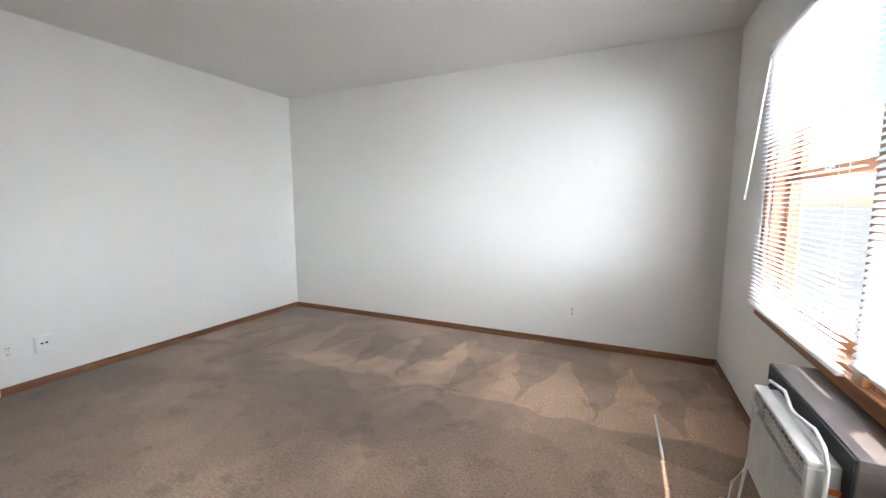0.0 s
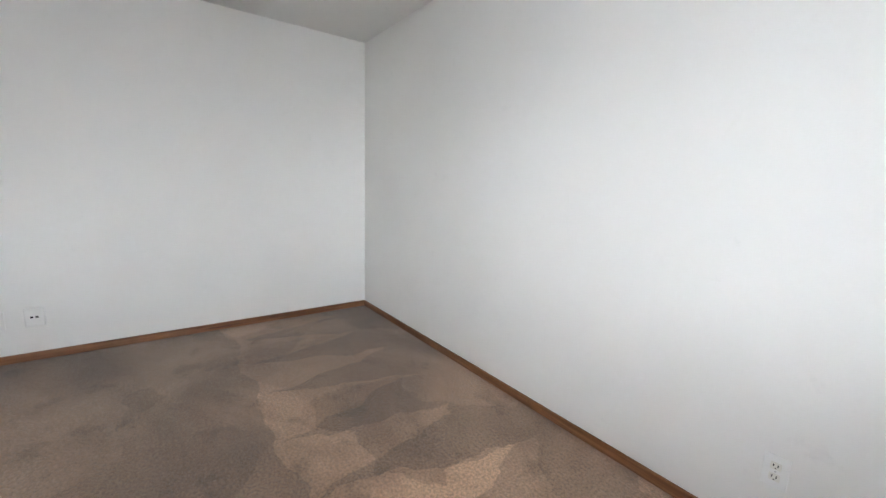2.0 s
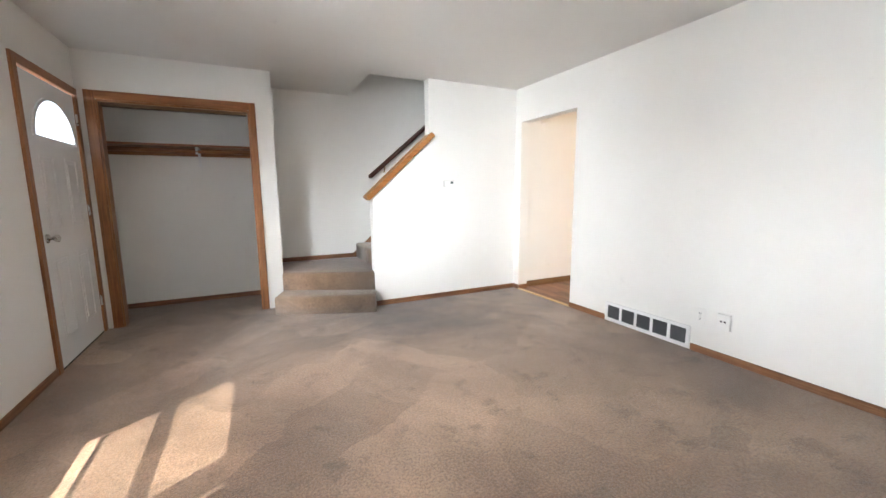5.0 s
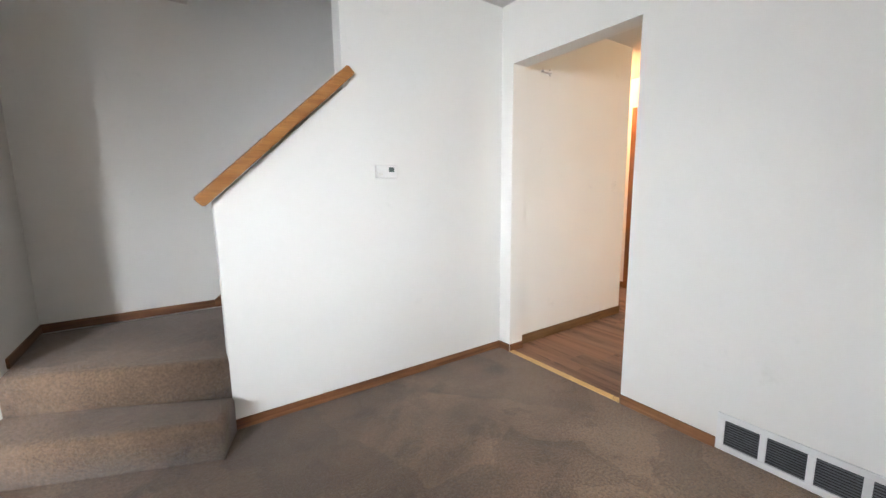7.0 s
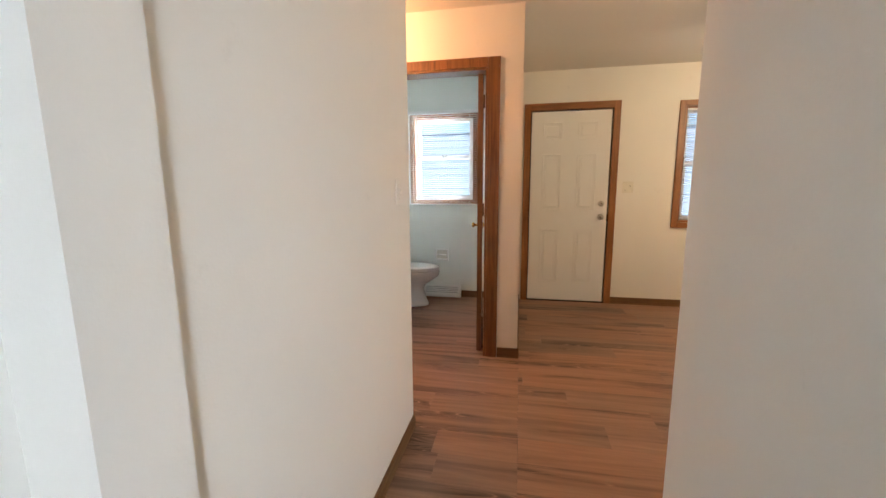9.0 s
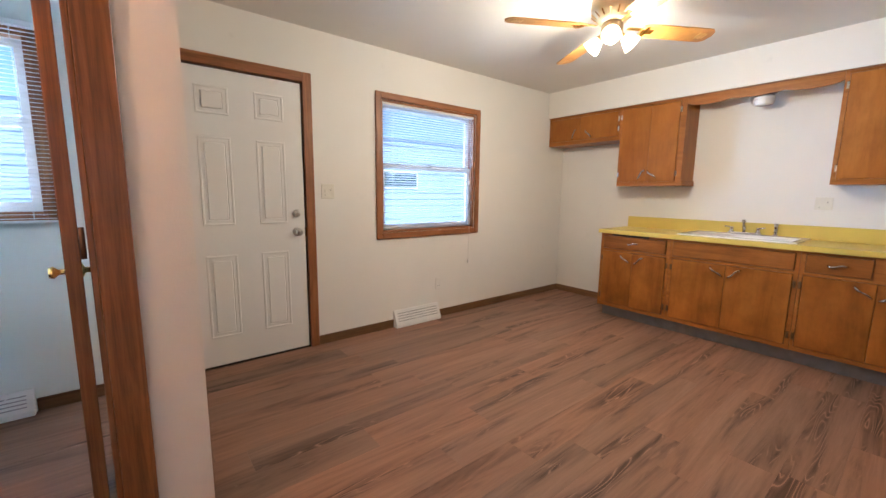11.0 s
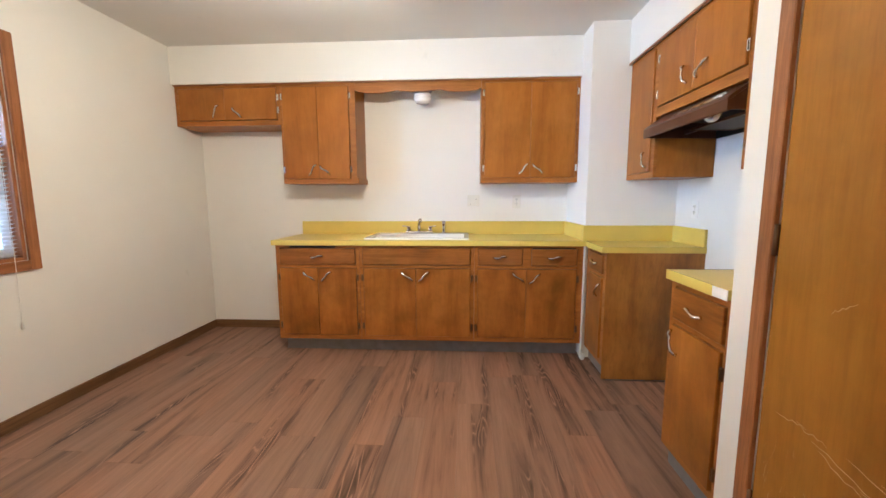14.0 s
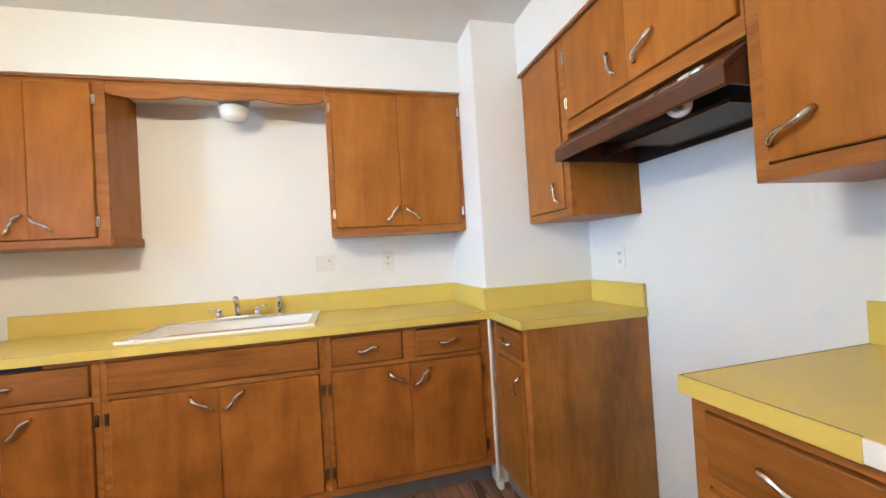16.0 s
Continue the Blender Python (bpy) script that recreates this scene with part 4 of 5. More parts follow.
lone("cabinet_crown_strip", box((KW + 0.002, NY - 0.312, 2.137), (-4.372, NY - 0.3125 - 0.007, 2.153), 0.002), TRIM_H, "thin reddish wood strip along the cabinet tops", "trim", (-6.0, NY - 0.315, 2.145))

DK = BRONZE
BASECAB = "honey-brown veneered base cabinet with worn doors"
cabinet("base_cabinet", "N", -6.732, -6.072, 0.118, 0.868, 0.590, BASECAB,
        [(-6.700, -6.405, 0.155, 0.690, -6.468, 0.628, -40, -6.708), (-6.398, -6.100, 0.155, 0.690, -6.335, 0.626, 40, -6.088)],
        [(-6.697, -6.105, 0.718, 0.842, True)], group="kitchen base cabinets", hinges=DK, front_gap=[(-6.62, -6.26, 0.846, 0.862)])
cabinet("base_cabinet", "N", -6.070, -5.192, 0.118, 0.868, 0.590, BASECAB,
        [(-6.040, -5.640, 0.155, 0.690, -5.701, 0.631, -40, -6.052), (-5.634, -5.222, 0.155, 0.690, -5.576, 0.631, 40, -5.208)],
        [(-6.046, -5.220, 0.718, 0.846, False)], group="kitchen base cabinets", hinges=DK)
cabinet("base_cabinet", "N", -5.190, -4.383, 0.118, 0.868, 0.590, BASECAB,
        [(-5.165, -4.803, 0.155, 0.690, -4.86, 0.628, -40, -5.177), (-4.797, -4.430, 0.155, 0.690, -4.742, 0.620, 40, -4.419)],
        [(-5.160, -4.832, 0.718, 0.846, True), (-4.762, -4.430, 0.718, 0.842, True)], group="kitchen base cabinets", hinges=DK, front_gap=[(-4.755, -4.44, 0.844, 0.851)])
lone("toe_kick", box((-6.72, NY, 0.001), (-4.385, NY - 0.500, 0.117)), KICK, "grey vinyl toe kick under the base cabinets", "toe kick", (-5.5, 3.4, 0))
lone("caulk_strip", box((-4.382, 3.1175, 0.0), (-4.366, 3.140, 0.868), 0.003), CAULK, "white filler strip between the corner base cabinets", "filler strip", (-4.375, 3.13, 0))
lone("pipe_stub", box((-4.384, 3.085, 0.0), (-4.355, 3.1165, 0.045), 0.006), CAULK, "small white block at the cabinet foot", "block", (-4.37, 3.10, 0))

ED = EX + 4.345
corner = cabinet("base_cabinet", "E", 2.752, 3.140, 0.10, 0.868, ED, "corner base cabinet with a wide stained plywood end panel",
        [(2.800, 3.075, 0.135, 0.690, 2.845, 0.60, -62, None)], [(2.795, 3.08, 0.718, 0.842, True)], group="kitchen base cabinets", hinges=DK)
part("end_panel", box((-4.346, 2.7465, 0.012), (EX, 2.7512, 0.867), 0.001), PLY, corner, "blotchy stained plywood end panel")
lone("toe_kick", box((-4.31, 2.757, 0.0), (EX, 3.138, 0.099)), KICK, "grey vinyl toe kick under the corner cabinet", "toe kick", (-4.0, 2.9, 0))
cabinet("base_cabinet", "E", 1.542, 1.938, 0.10, 0.868, ED, "narrow base cabinet with one drawer and one door",
        [(1.575, 1.902, 0.135, 0.672, 1.865, 0.60, 60, 1.564)], [(1.572, 1.900, 0.700, 0.835, True)], group="kitchen base cabinets", hinges=DK)
lone("toe_kick", box((-4.31, 1.547, 0.0), (EX, 1.933, 0.099)), KICK, "grey vinyl toe kick under the narrow cabinet", "toe kick", (-4.0, 1.7, 0))
UD = EX + 4.095
cabinet("wall_cabinet", "E", 2.737, 3.141, 1.345, 2.145, UD, "narrow honey-brown wall cabinet beside the hood",
        [(2.785, 3.115, 1.383, 2.115, 2.83, 1.46, 66, None)], group="kitchen wall cabinets")
cabinet("wall_cabinet", "E", 1.949, 2.735, 1.705, 2.145, UD, "short honey-brown wall cabinet above the range hood",
        [(2.352, 2.715, 1.762, 2.115, 2.415, 1.86, 66, 2.725), (1.962, 2.336, 1.762, 2.115, 2.262, 1.845, -38, 1.956)], group="kitchen wall cabinets")
cabinet("wall_cabinet", "E", 1.542, 1.947, 1.335, 2.145, UD, WALLCAB,
        [(1.565, 1.912, 1.378, 2.115, 1.855, 1.445, -32, 1.556)], group="kitchen wall cabinets")
lone("cabinet_crown_strip", box((-4.110, 1.542, 2.137), (-4.118, 3.141, 2.153), 0.002), TRIM_H, "thin reddish wood strip along the cabinet tops", "trim", (-4.11, 2.3, 2.145))

# range hood: sloping top, rolled front lip, open dark underside with lamp socket and filter
hood = empty_thing("range_hood", (-4.0, 2.34, 1.575), "dark brown enamelled range hood with its filter showing", "range hood")
y0, y1 = 1.952, 2.732
prof = [(-4.070, 1.703), (-4.160, 1.640), (-4.168, 1.628), (-4.168, 1.584), (-4.162, 1.577), (-4.154, 1.580), (-4.158, 1.588), (-4.158, 1.624), (-4.066, 1.690), (EX, 1.690), (EX, 1.703)]
part("shell", prism([(x, y0, z) for x, z in prof], (0, y1 - y0, 0)), HOOD, hood)
for y in (y1 - 0.005, y0 + 0.001):
    part("end_panel", prism([(x, y, z) for x, z in ((-4.157, 1.582), (-4.157, 1.623), (-4.066, 1.6895), (EX, 1.6895), (EX, 1.576))], (0, 0.004, 0)), HOOD, hood)
# back panel and liner are plain near-black
part("back_panel", box((EX - 0.012, y0 + 0.006, 1.574), (EX, y1 - 0.006, 1.688)), DARK, hood, "plain near-black back panel")
part("liner", box((-4.06, y0 + 0.006, 1.668), (EX - 0.013, y1 - 0.006, 1.676)), DARK, hood, "black underside")
GREASE = gloss("greasy_filter_mesh", (0.035, 0.026, 0.012), 0.5, 0.4, 60.0)
part("filter", box((-4.02, 2.06, 1.585), (-3.80, 2.48, 1.592), 0.002), GREASE, hood, "greasy mesh filter")
part("filter_frame", boxes(((-4.026, 2.054, 1.582), (-4.02, 2.486, 1.594)), ((-3.80, 2.054, 1.582), (-3.794, 2.486, 1.594)), ((-4.02, 2.054, 1.582), (-3.80, 2.06, 1.594)), ((-4.02, 2.48, 1.582), (-3.80, 2.486, 1.594))), BRONZE, hood, "worn metal filter frame")
part("cross_rail", box((-3.93, y0 + 0.006, 1.60), (-3.915, y1 - 0.006, 1.625)), HOOD, hood)
part("lamp_socket", lathe([(0.030, 0.03), (0.034, 0.0), (0.035, -0.012), (0.031, -0.020), (0.019, -0.022), (0.012, -0.016), (0.011, 0.0), (0, 0.0)], (-4.125, 2.125, 1.598), (0.62, 0.35, 0.55), 22), PORCELAIN, hood, "white ceramic lamp socket", True)
part("socket_hole", lathe([(0.0105, 0.0), (0.0105, -0.003), (0, -0.003)], (-4.126, 2.124, 1.597), (0.62, 0.35, 0.55), 14), DARK, hood)


def on_slope(f, lift):
    """A point (x, z) on the hood's sloping top, f of the way down and lifted off it."""
    return (-4.070 - 0.090 * f - 0.573 * lift, 1.703 - 0.063 * f + 0.819 * lift)


def slope_plate(name, ya, yb, f0, f1, lift, material, label):
    pts = [on_slope(f0, 0.0003), on_slope(f1, 0.0003), on_slope(f1, lift), on_slope(f0, lift)]
    return part(name, prism([(x, ya, z) for x, z in pts], (0, yb - ya, 0)), material, hood, label)


slope_plate("switch_strip", 2.03, 2.46, 0.45, 0.80, 0.003, NICKEL, "worn steel switch strip")
for k in range(2):
    slope_plate("rocker_switch", 2.045 + 0.04 * k, 2.072 + 0.04 * k, 0.52, 0.72, 0.008, PLASTIC, "white rocker switch")

# worktops
top = empty_thing("countertop", (-5.5, 3.4, 0.87), "yellow laminate countertop with a matching backsplash", "countertop")
C0, C1 = 0.869, 0.905
SX0, SX1, SY0, SY1 = -6.035, -5.245, 3.19, 3.655
part("worktop", boxes(((-6.752, 3.098, C0), (-4.373, SY0, C1)), ((-6.752, SY1, C0), (-4.373, NY, C1)), ((-6.752, SY0, C0), (SX0, SY1, C1)), ((SX1, SY0, C0), (-4.373, SY1, C1))), LAMINATE, top)
part("worktop", box((-4.372, 2.742, C0), (EX, 3.143, C1)), LAMINATE, top)
part("front_edge", box((-6.754, 3.094, C0 - 0.002), (-4.375, 3.0975, C1 + 0.0005), 0.001), LAMINATE, top)
part("front_edge", boxes(((-4.377, 2.740, C0 - 0.002), (-4.3725, 3.093, C1 + 0.0005)), ((-4.3725, 2.738, C0 - 0.002), (EX, 2.7415, C1 + 0.0005)), bevel=0.0008), LAMINATE, top)
part("backsplash", box((-6.752, NY - 0.02, C1), (-4.373, NY, 1.018), 0.002), LAMINATE, top)
part("backsplash", box((-4.391, 3.147, C1), (-4.371, NY - 0.021, 1.018), 0.002), LAMINATE, top)
part("backsplash", box((-4.391, 3.124, C1), (EX - 0.021, 3.144, 1.018), 0.002), LAMINATE, top)
part("backsplash", box((EX - 0.02, 2.742, C1), (EX, 3.144, 1.018), 0.002), LAMINATE, top)
top2 = empty_thing("countertop", (-4.05, 1.74, 0.87), "short yellow laminate countertop with a chipped edge", "countertop")
part("worktop", box((-4.365, 1.5425, C0), (EX, 1.945, C1)), LAMINATE, top2)
part("front_edge", boxes(((-4.369, 1.625, C0 - 0.004), (-4.3655, 1.949, C1 + 0.0005)), ((-4.3655, 1.9455, C0 - 0.004), (EX, 1.949, C1 + 0.0005)), bevel=0.0008), LAMINATE, top2)
part("bare_edge", box((-4.3685, 1.543, C0 - 0.002), (-4.3655, 1.6245, C1 - 0.001)), CAULK, top2, "bare white substrate where the edge strip is gone")
part("backsplash", box((EX - 0.02, 1.5425, C1), (EX, 1.945, 1.018), 0.002), LAMINATE, top2)

SEAM = gloss("brown_laminate_seam", (0.09, 0.05, 0.02), 0.5)
part("seam", boxes(((-6.752, 3.0975, C1 - 0.001), (-4.376, 3.0995, C1 + 0.0008)), ((-4.3725, 2.7415, C1 - 0.001), (-4.3705, 3.097, C1 + 0.0008)), ((-4.3705, 2.7415, C1 - 0.001), (EX, 2.7435, C1 + 0.0008))), SEAM, top, "dark laminate seam")
part("seam", boxes(((-4.3655, 1.625, C1 - 0.001), (-4.3635, 1.945, C1 + 0.0008)), ((-4.3635, 1.9435, C1 - 0.001), (EX, 1.9455, C1 + 0.0008))), SEAM, top2, "dark laminate seam")

# sink and tap
sink = empty_thing("kitchen_sink", (-5.64, 3.42, 0.9), "white enamel drop-in sink with a wide bowl", "sink")
rim = bmesh.new()
R0, R1, Q0, Q1 = SX0 - 0.012, SX1 + 0.012, SY0 - 0.012, SY1 + 0.03
for a, b in (((R0, Q0), (R1, SY0 + 0.02)), ((R0, SY1 - 0.075), (R1, Q1)), ((R0, SY0 + 0.02), (SX0 + 0.025, SY1 - 0.075)), ((SX1 - 0.025, SY0 + 0.02), (R1, SY1 - 0.075))):
    add_box(rim, (*a, C1 + 0.0005), (*b, C1 + 0.012))
part("rim", rim, PORCELAIN, sink)
for a, b in ((SX0 + 0.025, SX1 - 0.025),):
    y0, y1 = SY0 + 0.02, SY1 - 0.075
    lo = C1 - 0.16
    bm = bmesh.new()
    t = [bm.verts.new(p) for p in ((a, y0, C1 + 0.006), (b, y0, C1 + 0.006), (b, y1, C1 + 0.006), (a, y1, C1 + 0.006))]
    q = [bm.verts.new(p) for p in ((a + 0.02, y0 + 0.02, lo), (b - 0.02, y0 + 0.02, lo), (b - 0.02, y1 - 0.02, lo), (a + 0.02, y1 - 0.02, lo))]
    for i in range(4):
        bm.faces.new((t[i], t[(i + 1) % 4], q[(i + 1) % 4], q[i]))
    bm.faces.new(q)
    bmesh.ops.bevel(bm, geom=[e for e in bm.edges if not e.is_boundary], offset=0.025, segments=3, affect="EDGES")
    bowl = part("bowl", bm, PORCELAIN, sink, "", True)
    part("drain", lathe([(0.035, 0), (0.035, 0.003), (0.028, 0.002), (0, 0.002)], ((a + b) / 2, (y0 + y1) / 2, lo + 0.001), sides=18), CHROME, bowl, "", True)
TY, TZ = 3.635, C1 + 0.012
tap = empty_thing("kitchen_faucet", (-5.67, TY, TZ), "chrome two-handle faucet with a swing spout", "faucet")
part("base", box((-5.79, TY - 0.022, TZ), (-5.545, TY + 0.022, TZ + 0.018), 0.007, 2), CHROME, tap)
part("spout", tube([(-5.672, TY, TZ + 0.015), (-5.672, TY - 0.004, TZ + 0.05), (-5.664, TY - 0.05, TZ + 0.085), (-5.648, TY - 0.13, TZ + 0.12), (-5.64, TY - 0.165, TZ + 0.125), (-5.638, TY - 0.172, TZ + 0.105)], [0.017, 0.016, 0.015, 0.0145, 0.0145, 0.012], 12), CHROME, tap, "", True)
for x, s in ((-5.765, -1), (-5.57, 1)):
    h = part("handle", lathe([(0.02, 0.0), (0.018, 0.012), (0.013, 0.03), (0.017, 0.036), (0.014, 0.045), (0, 0.046)], (x, TY, TZ + 0.016), sides=16), CHROME, tap, "", True)
    part("lever", tube([(x, TY, TZ + 0.055), (x + s * 0.03, TY - 0.015, TZ + 0.063), (x + s * 0.05, TY - 0.024, TZ + 0.064)], [0.006, 0.005, 0.006], 8), CHROME, h, "", True)
spray = empty_thing("sink_sprayer", (-5.452, TY, TZ), "chrome and grey pull-out sink sprayer", "sprayer")
part("collar", lathe([(0.02, 0), (0.02, 0.008), (0.013, 0.02), (0, 0.02)], (-5.452, TY, TZ), sides=14), CHROME, spray, "", True)
part("head", tube([(-5.452, TY, TZ + 0.018), (-5.452, TY - 0.002, TZ + 0.075), (-5.450, TY - 0.012, TZ + 0.105)], [0.010, 0.012, 0.016], 12), NICKEL, spray, "", True)

# light under the soffit above the sink
sl = empty_thing("sink_light", (-5.615, 3.53, 2.147), "white round sink light with a glass jar", "ceiling light")
part("base", lathe([(0.078, 0), (0.078, -0.055), (0.062, -0.068), (0, -0.068)], (-5.615, 3.53, 2.1465), sides=28), GREYVENT, sl, "grey metal base", True)
part("jar", lathe([(0.052, -0.068), (0.068, -0.076), (0.072, -0.092), (0.066, -0.097), (0.071, -0.102), (0.070, -0.118), (0.064, -0.123), (0.067, -0.128), (0.056, -0.144), (0, -0.148)], (-5.615, 3.53, 2.1465), sides=28), PORCELAIN, sl, "unlit ribbed milk-glass jar", True)

# ---- ceiling fan ----
fan = empty_thing("ceiling_fan", (FAN.x, FAN.y, H), "brass ceiling fan with golden wood blades and lit lamps", "ceiling fan")
part("motor_housing", lathe([(0.11, 0), (0.125, -0.02), (0.13, -0.09), (0.118, -0.13), (0.085, -0.155), (0.08, -0.17), (0, -0.17)], (FAN.x, FAN.y, H - 0.001), sides=36), PEWTER, fan, "antique brass motor housing", True)
for k in range(16):
    a = 2 * math.pi * k / 16
    c = Vector((FAN.x + 0.124 * math.cos(a), FAN.y + 0.124 * math.sin(a), H - 0.125))
    part("vent_rib", tube([c, c + Vector((-0.03 * math.cos(a), -0.03 * math.sin(a), -0.025))], 0.004, 6), BRASS, fan)
blade0 = prism([(0.19, -0.05, 0), (0.24, -0.062, 0), (0.55, -0.068, 0), (0.63, -0.066, 0), (0.655, -0.045, 0), (0.662, -0.02, 0), (0.668, 0, 0), (0.662, 0.02, 0), (0.655, 0.045, 0), (0.63, 0.066, 0), (0.55, 0.068, 0), (0.24, 0.062, 0), (0.19, 0.05, 0)], (0, 0, 0.006))
bmesh.ops.recalc_face_normals(blade0, faces=blade0.faces)
blade_mesh = bpy.data.meshes.new("blade")
blade0.to_mesh(blade_mesh)
blade0.free()
blade_mesh.materials.append(BLADE)
for k in range(4):
    a = 60 + 90 * k
    bl = new("blade", blade_mesh)
    bl.parent = fan
    bl.matrix_basis = pose(0, 0, -0.205, 0, 0, a) @ pose(0, 0, 0, -11, 0, 0)
    for nm, bm, m in (("blade_arm", boxes(((0.10, -0.012, 0.004), (0.2, 0.012, 0.012)), ((0.2, -0.045, -0.006), (0.225, 0.045, -0.001)), ((0.185, -0.02, -0.006), (0.26, 0.02, -0.001)), bevel=0.002), BRASS),
                      ("inlay", boxes(*[((0.565 + 0.016 * j, -0.03 + 0.004 * (j % 2), -0.0015), (0.573 + 0.016 * j, 0.03 - 0.004 * (j % 2), -0.0005)) for j in range(4)]), GOLD)):
        me = bpy.data.meshes.new(nm)
        bm.to_mesh(me)
        bm.free()
        me.materials.append(m)
        o = new(nm, me)
        o.parent = bl
part("light_fitter", lathe([(0.05, -0.17), (0.062, -0.19), (0.062, -0.235), (0.04, -0.255), (0.012, -0.265), (0.008, -0.285), (0, -0.287)], (FAN.x, FAN.y, H), sides=28), PEWTER, fan, "brass light fitter", True)
for i in range(3):
    a = radians(-62 + 120 * i)
    d = Vector((math.cos(a), math.sin(a), 0))
    c = Vector((FAN.x, FAN.y, H - 0.225)) + d * 0.055
    way = (d + Vector((0, 0, -0.75))).normalized()
    arm = part("lamp_arm", tube([c, c + way * 0.04], 0.012, 10), BRASS, fan, "", True)
    sh = lathe([(0.02, 0.035), (0.028, 0.04), (0.045, 0.075), (0.052, 0.105), (0.048, 0.103), (0.04, 0.075), (0.02, 0.045)], c, way, 20)
    part("glass_shade", sh, BULB, fan, "frosted tulip glass shade, lit", True).visible_shadow = False
    part("bulb", lathe([(0.012, 0.04), (0.03, 0.07), (0.032, 0.09), (0.02, 0.11), (0, 0.113)], c, way, 16), BULB, fan, "glowing bulb", True).visible_shadow = False


# ---- small fixtures ----
def plate(name, plane_axis, at, out, w, h, label, kind, material=None):
    """A wall plate; kind: outlet, switch, double, blank or jack. at: its middle on the wall; out: unit vector off the wall."""
    out = Vector(out)
    side = Vector((0, 0, 1)).cross(out)
    m = material or IVORY
    t = empty_thing(name, at, label, name.replace("_", " "))

    def slab(nm, du, dz, su, sz, d0, d1, mt, par=t, bevel=0.001):
        c = Vector(at) + side * du + Vector((0, 0, dz))
        a = c - side * su / 2 - Vector((0, 0, sz / 2)) + out * d0
        b = c + side * su / 2 + Vector((0, 0, sz / 2)) + out * d1
        return part(nm, box(a, b, bevel), mt, par)
    slab("cover_plate", 0, 0, w, h, 0.0005, 0.006, m, bevel=0.002)
    if kind == "outlet":
        for dz in (-0.02, 0.02):
            s = slab("socket", 0, dz, 0.03, 0.026, 0.006, 0.0095, IVORY if m is PLASTIC else m, bevel=0.002)
            for du in (-0.006, 0.006):
                slab("slot", du, dz + 0.003, 0.0035, 0.009, 0.0095, 0.0098, DARK, s, 0)
            slab("slot", 0, dz - 0.007, 0.004, 0.004, 0.0095, 0.0098, DARK, s, 0)
        slab("screw", 0, 0, 0.005, 0.005, 0.006, 0.0072, NICKEL)
    elif kind == "switch":
        slab("toggle", 0, 0.003, 0.009, 0.02, 0.006, 0.016, m)
        for dz in (-0.03, 0.03):
            slab("screw", 0, dz, 0.005, 0.005, 0.006, 0.0072, NICKEL)
    elif kind == "double":
        slab("toggle", -0.023, 0.003, 0.009, 0.02, 0.006, 0.016, m)
        slab("outlet_slot", 0.023, 0.012, 0.006, 0.008, 0.006, 0.0065, DARK)
        slab("screw", -0.023, -0.03, 0.005, 0.005, 0.006, 0.0072, NICKEL)
    elif kind == "jack":
        slab("box", 0, 0, w * 0.92, h * 0.92, 0.006, 0.028, m, bevel=0.004)
        for du in (-0.012, 0.012):
            slab("port", du, 0.005, 0.014, 0.012, 0.028, 0.0285, DARK, bevel=0)
    elif kind == "blank":
        slab("seam", 0, -0.02, w * 0.6, 0.002, 0.006, 0.0064, GREYVENT, bevel=0)
    return t


plate("wall_outlet", 1, (-0.402, YN, 0.305), (0, -1, 0), 0.07, 0.115, "white duplex outlet on the living room wall", "outlet", PLASTIC)
plate("wall_outlet", 0, (XW, 1.255, 0.285), (1, 0, 0), 0.07, 0.115, "painted-over duplex outlet above the baseboard", "outlet", WALL)
plate("phone_jack", 0, (XW, 1.425, 0.288), (1, 0, 0), 0.10, 0.125, "white wall jack box with two dark ports", "jack", PLASTIC)
plate("light_switch", 1, (-4.93, -1.03, 1.235), (0, 1, 0), 0.07, 0.115, "painted light switch on the hall wall", "switch", WALL)
plate("light_switch", 0, (KW, 0.588, 1.25), (1, 0, 0), 0.105, 0.115, "ivory double switch plate beside the back door", "double")
plate("wall_outlet", 1, (-5.19, YN, 1.20), (0, -1, 0), 0.105, 0.10, "ivory switch and outlet plate above the counter", "double")
plate("wall_outlet", 1, (-4.81, YN, 1.19), (0, -1, 0), 0.07, 0.115, "ivory duplex outlet above the counter", "outlet")
plate("blank_plate", 0, (KW, 1.715, 0.345), (1, 0, 0), 0.07, 0.11, "painted blank plate low on the kitchen wall", "blank", WALL)
plate("wall_outlet", 0, (KE, 2.90, 1.14), (-1, 0, 0), 0.07, 0.115, "white outlet beside the corner counter", "outlet", PLASTIC)

th = empty_thing("thermostat", (-2.670, YS, 1.28), "white wall thermostat with a small grey screen", "thermostat")
part("housing", box((-2.738, YS, 1.281), (-2.602, YS + 0.026, 1.357), 0.005, 2), PLASTIC, th)
part("screen", box((-2.715, YS + 0.026, 1.318), (-2.680, YS + 0.027, 1.345)), SCREEN, th, "grey liquid-crystal screen")
for x in (-2.64, -2.625):
    part("button", box((x, YS + 0.026, 1.30), (x + 0.01, YS + 0.028, 1.308), 0.001), IVORY, th)

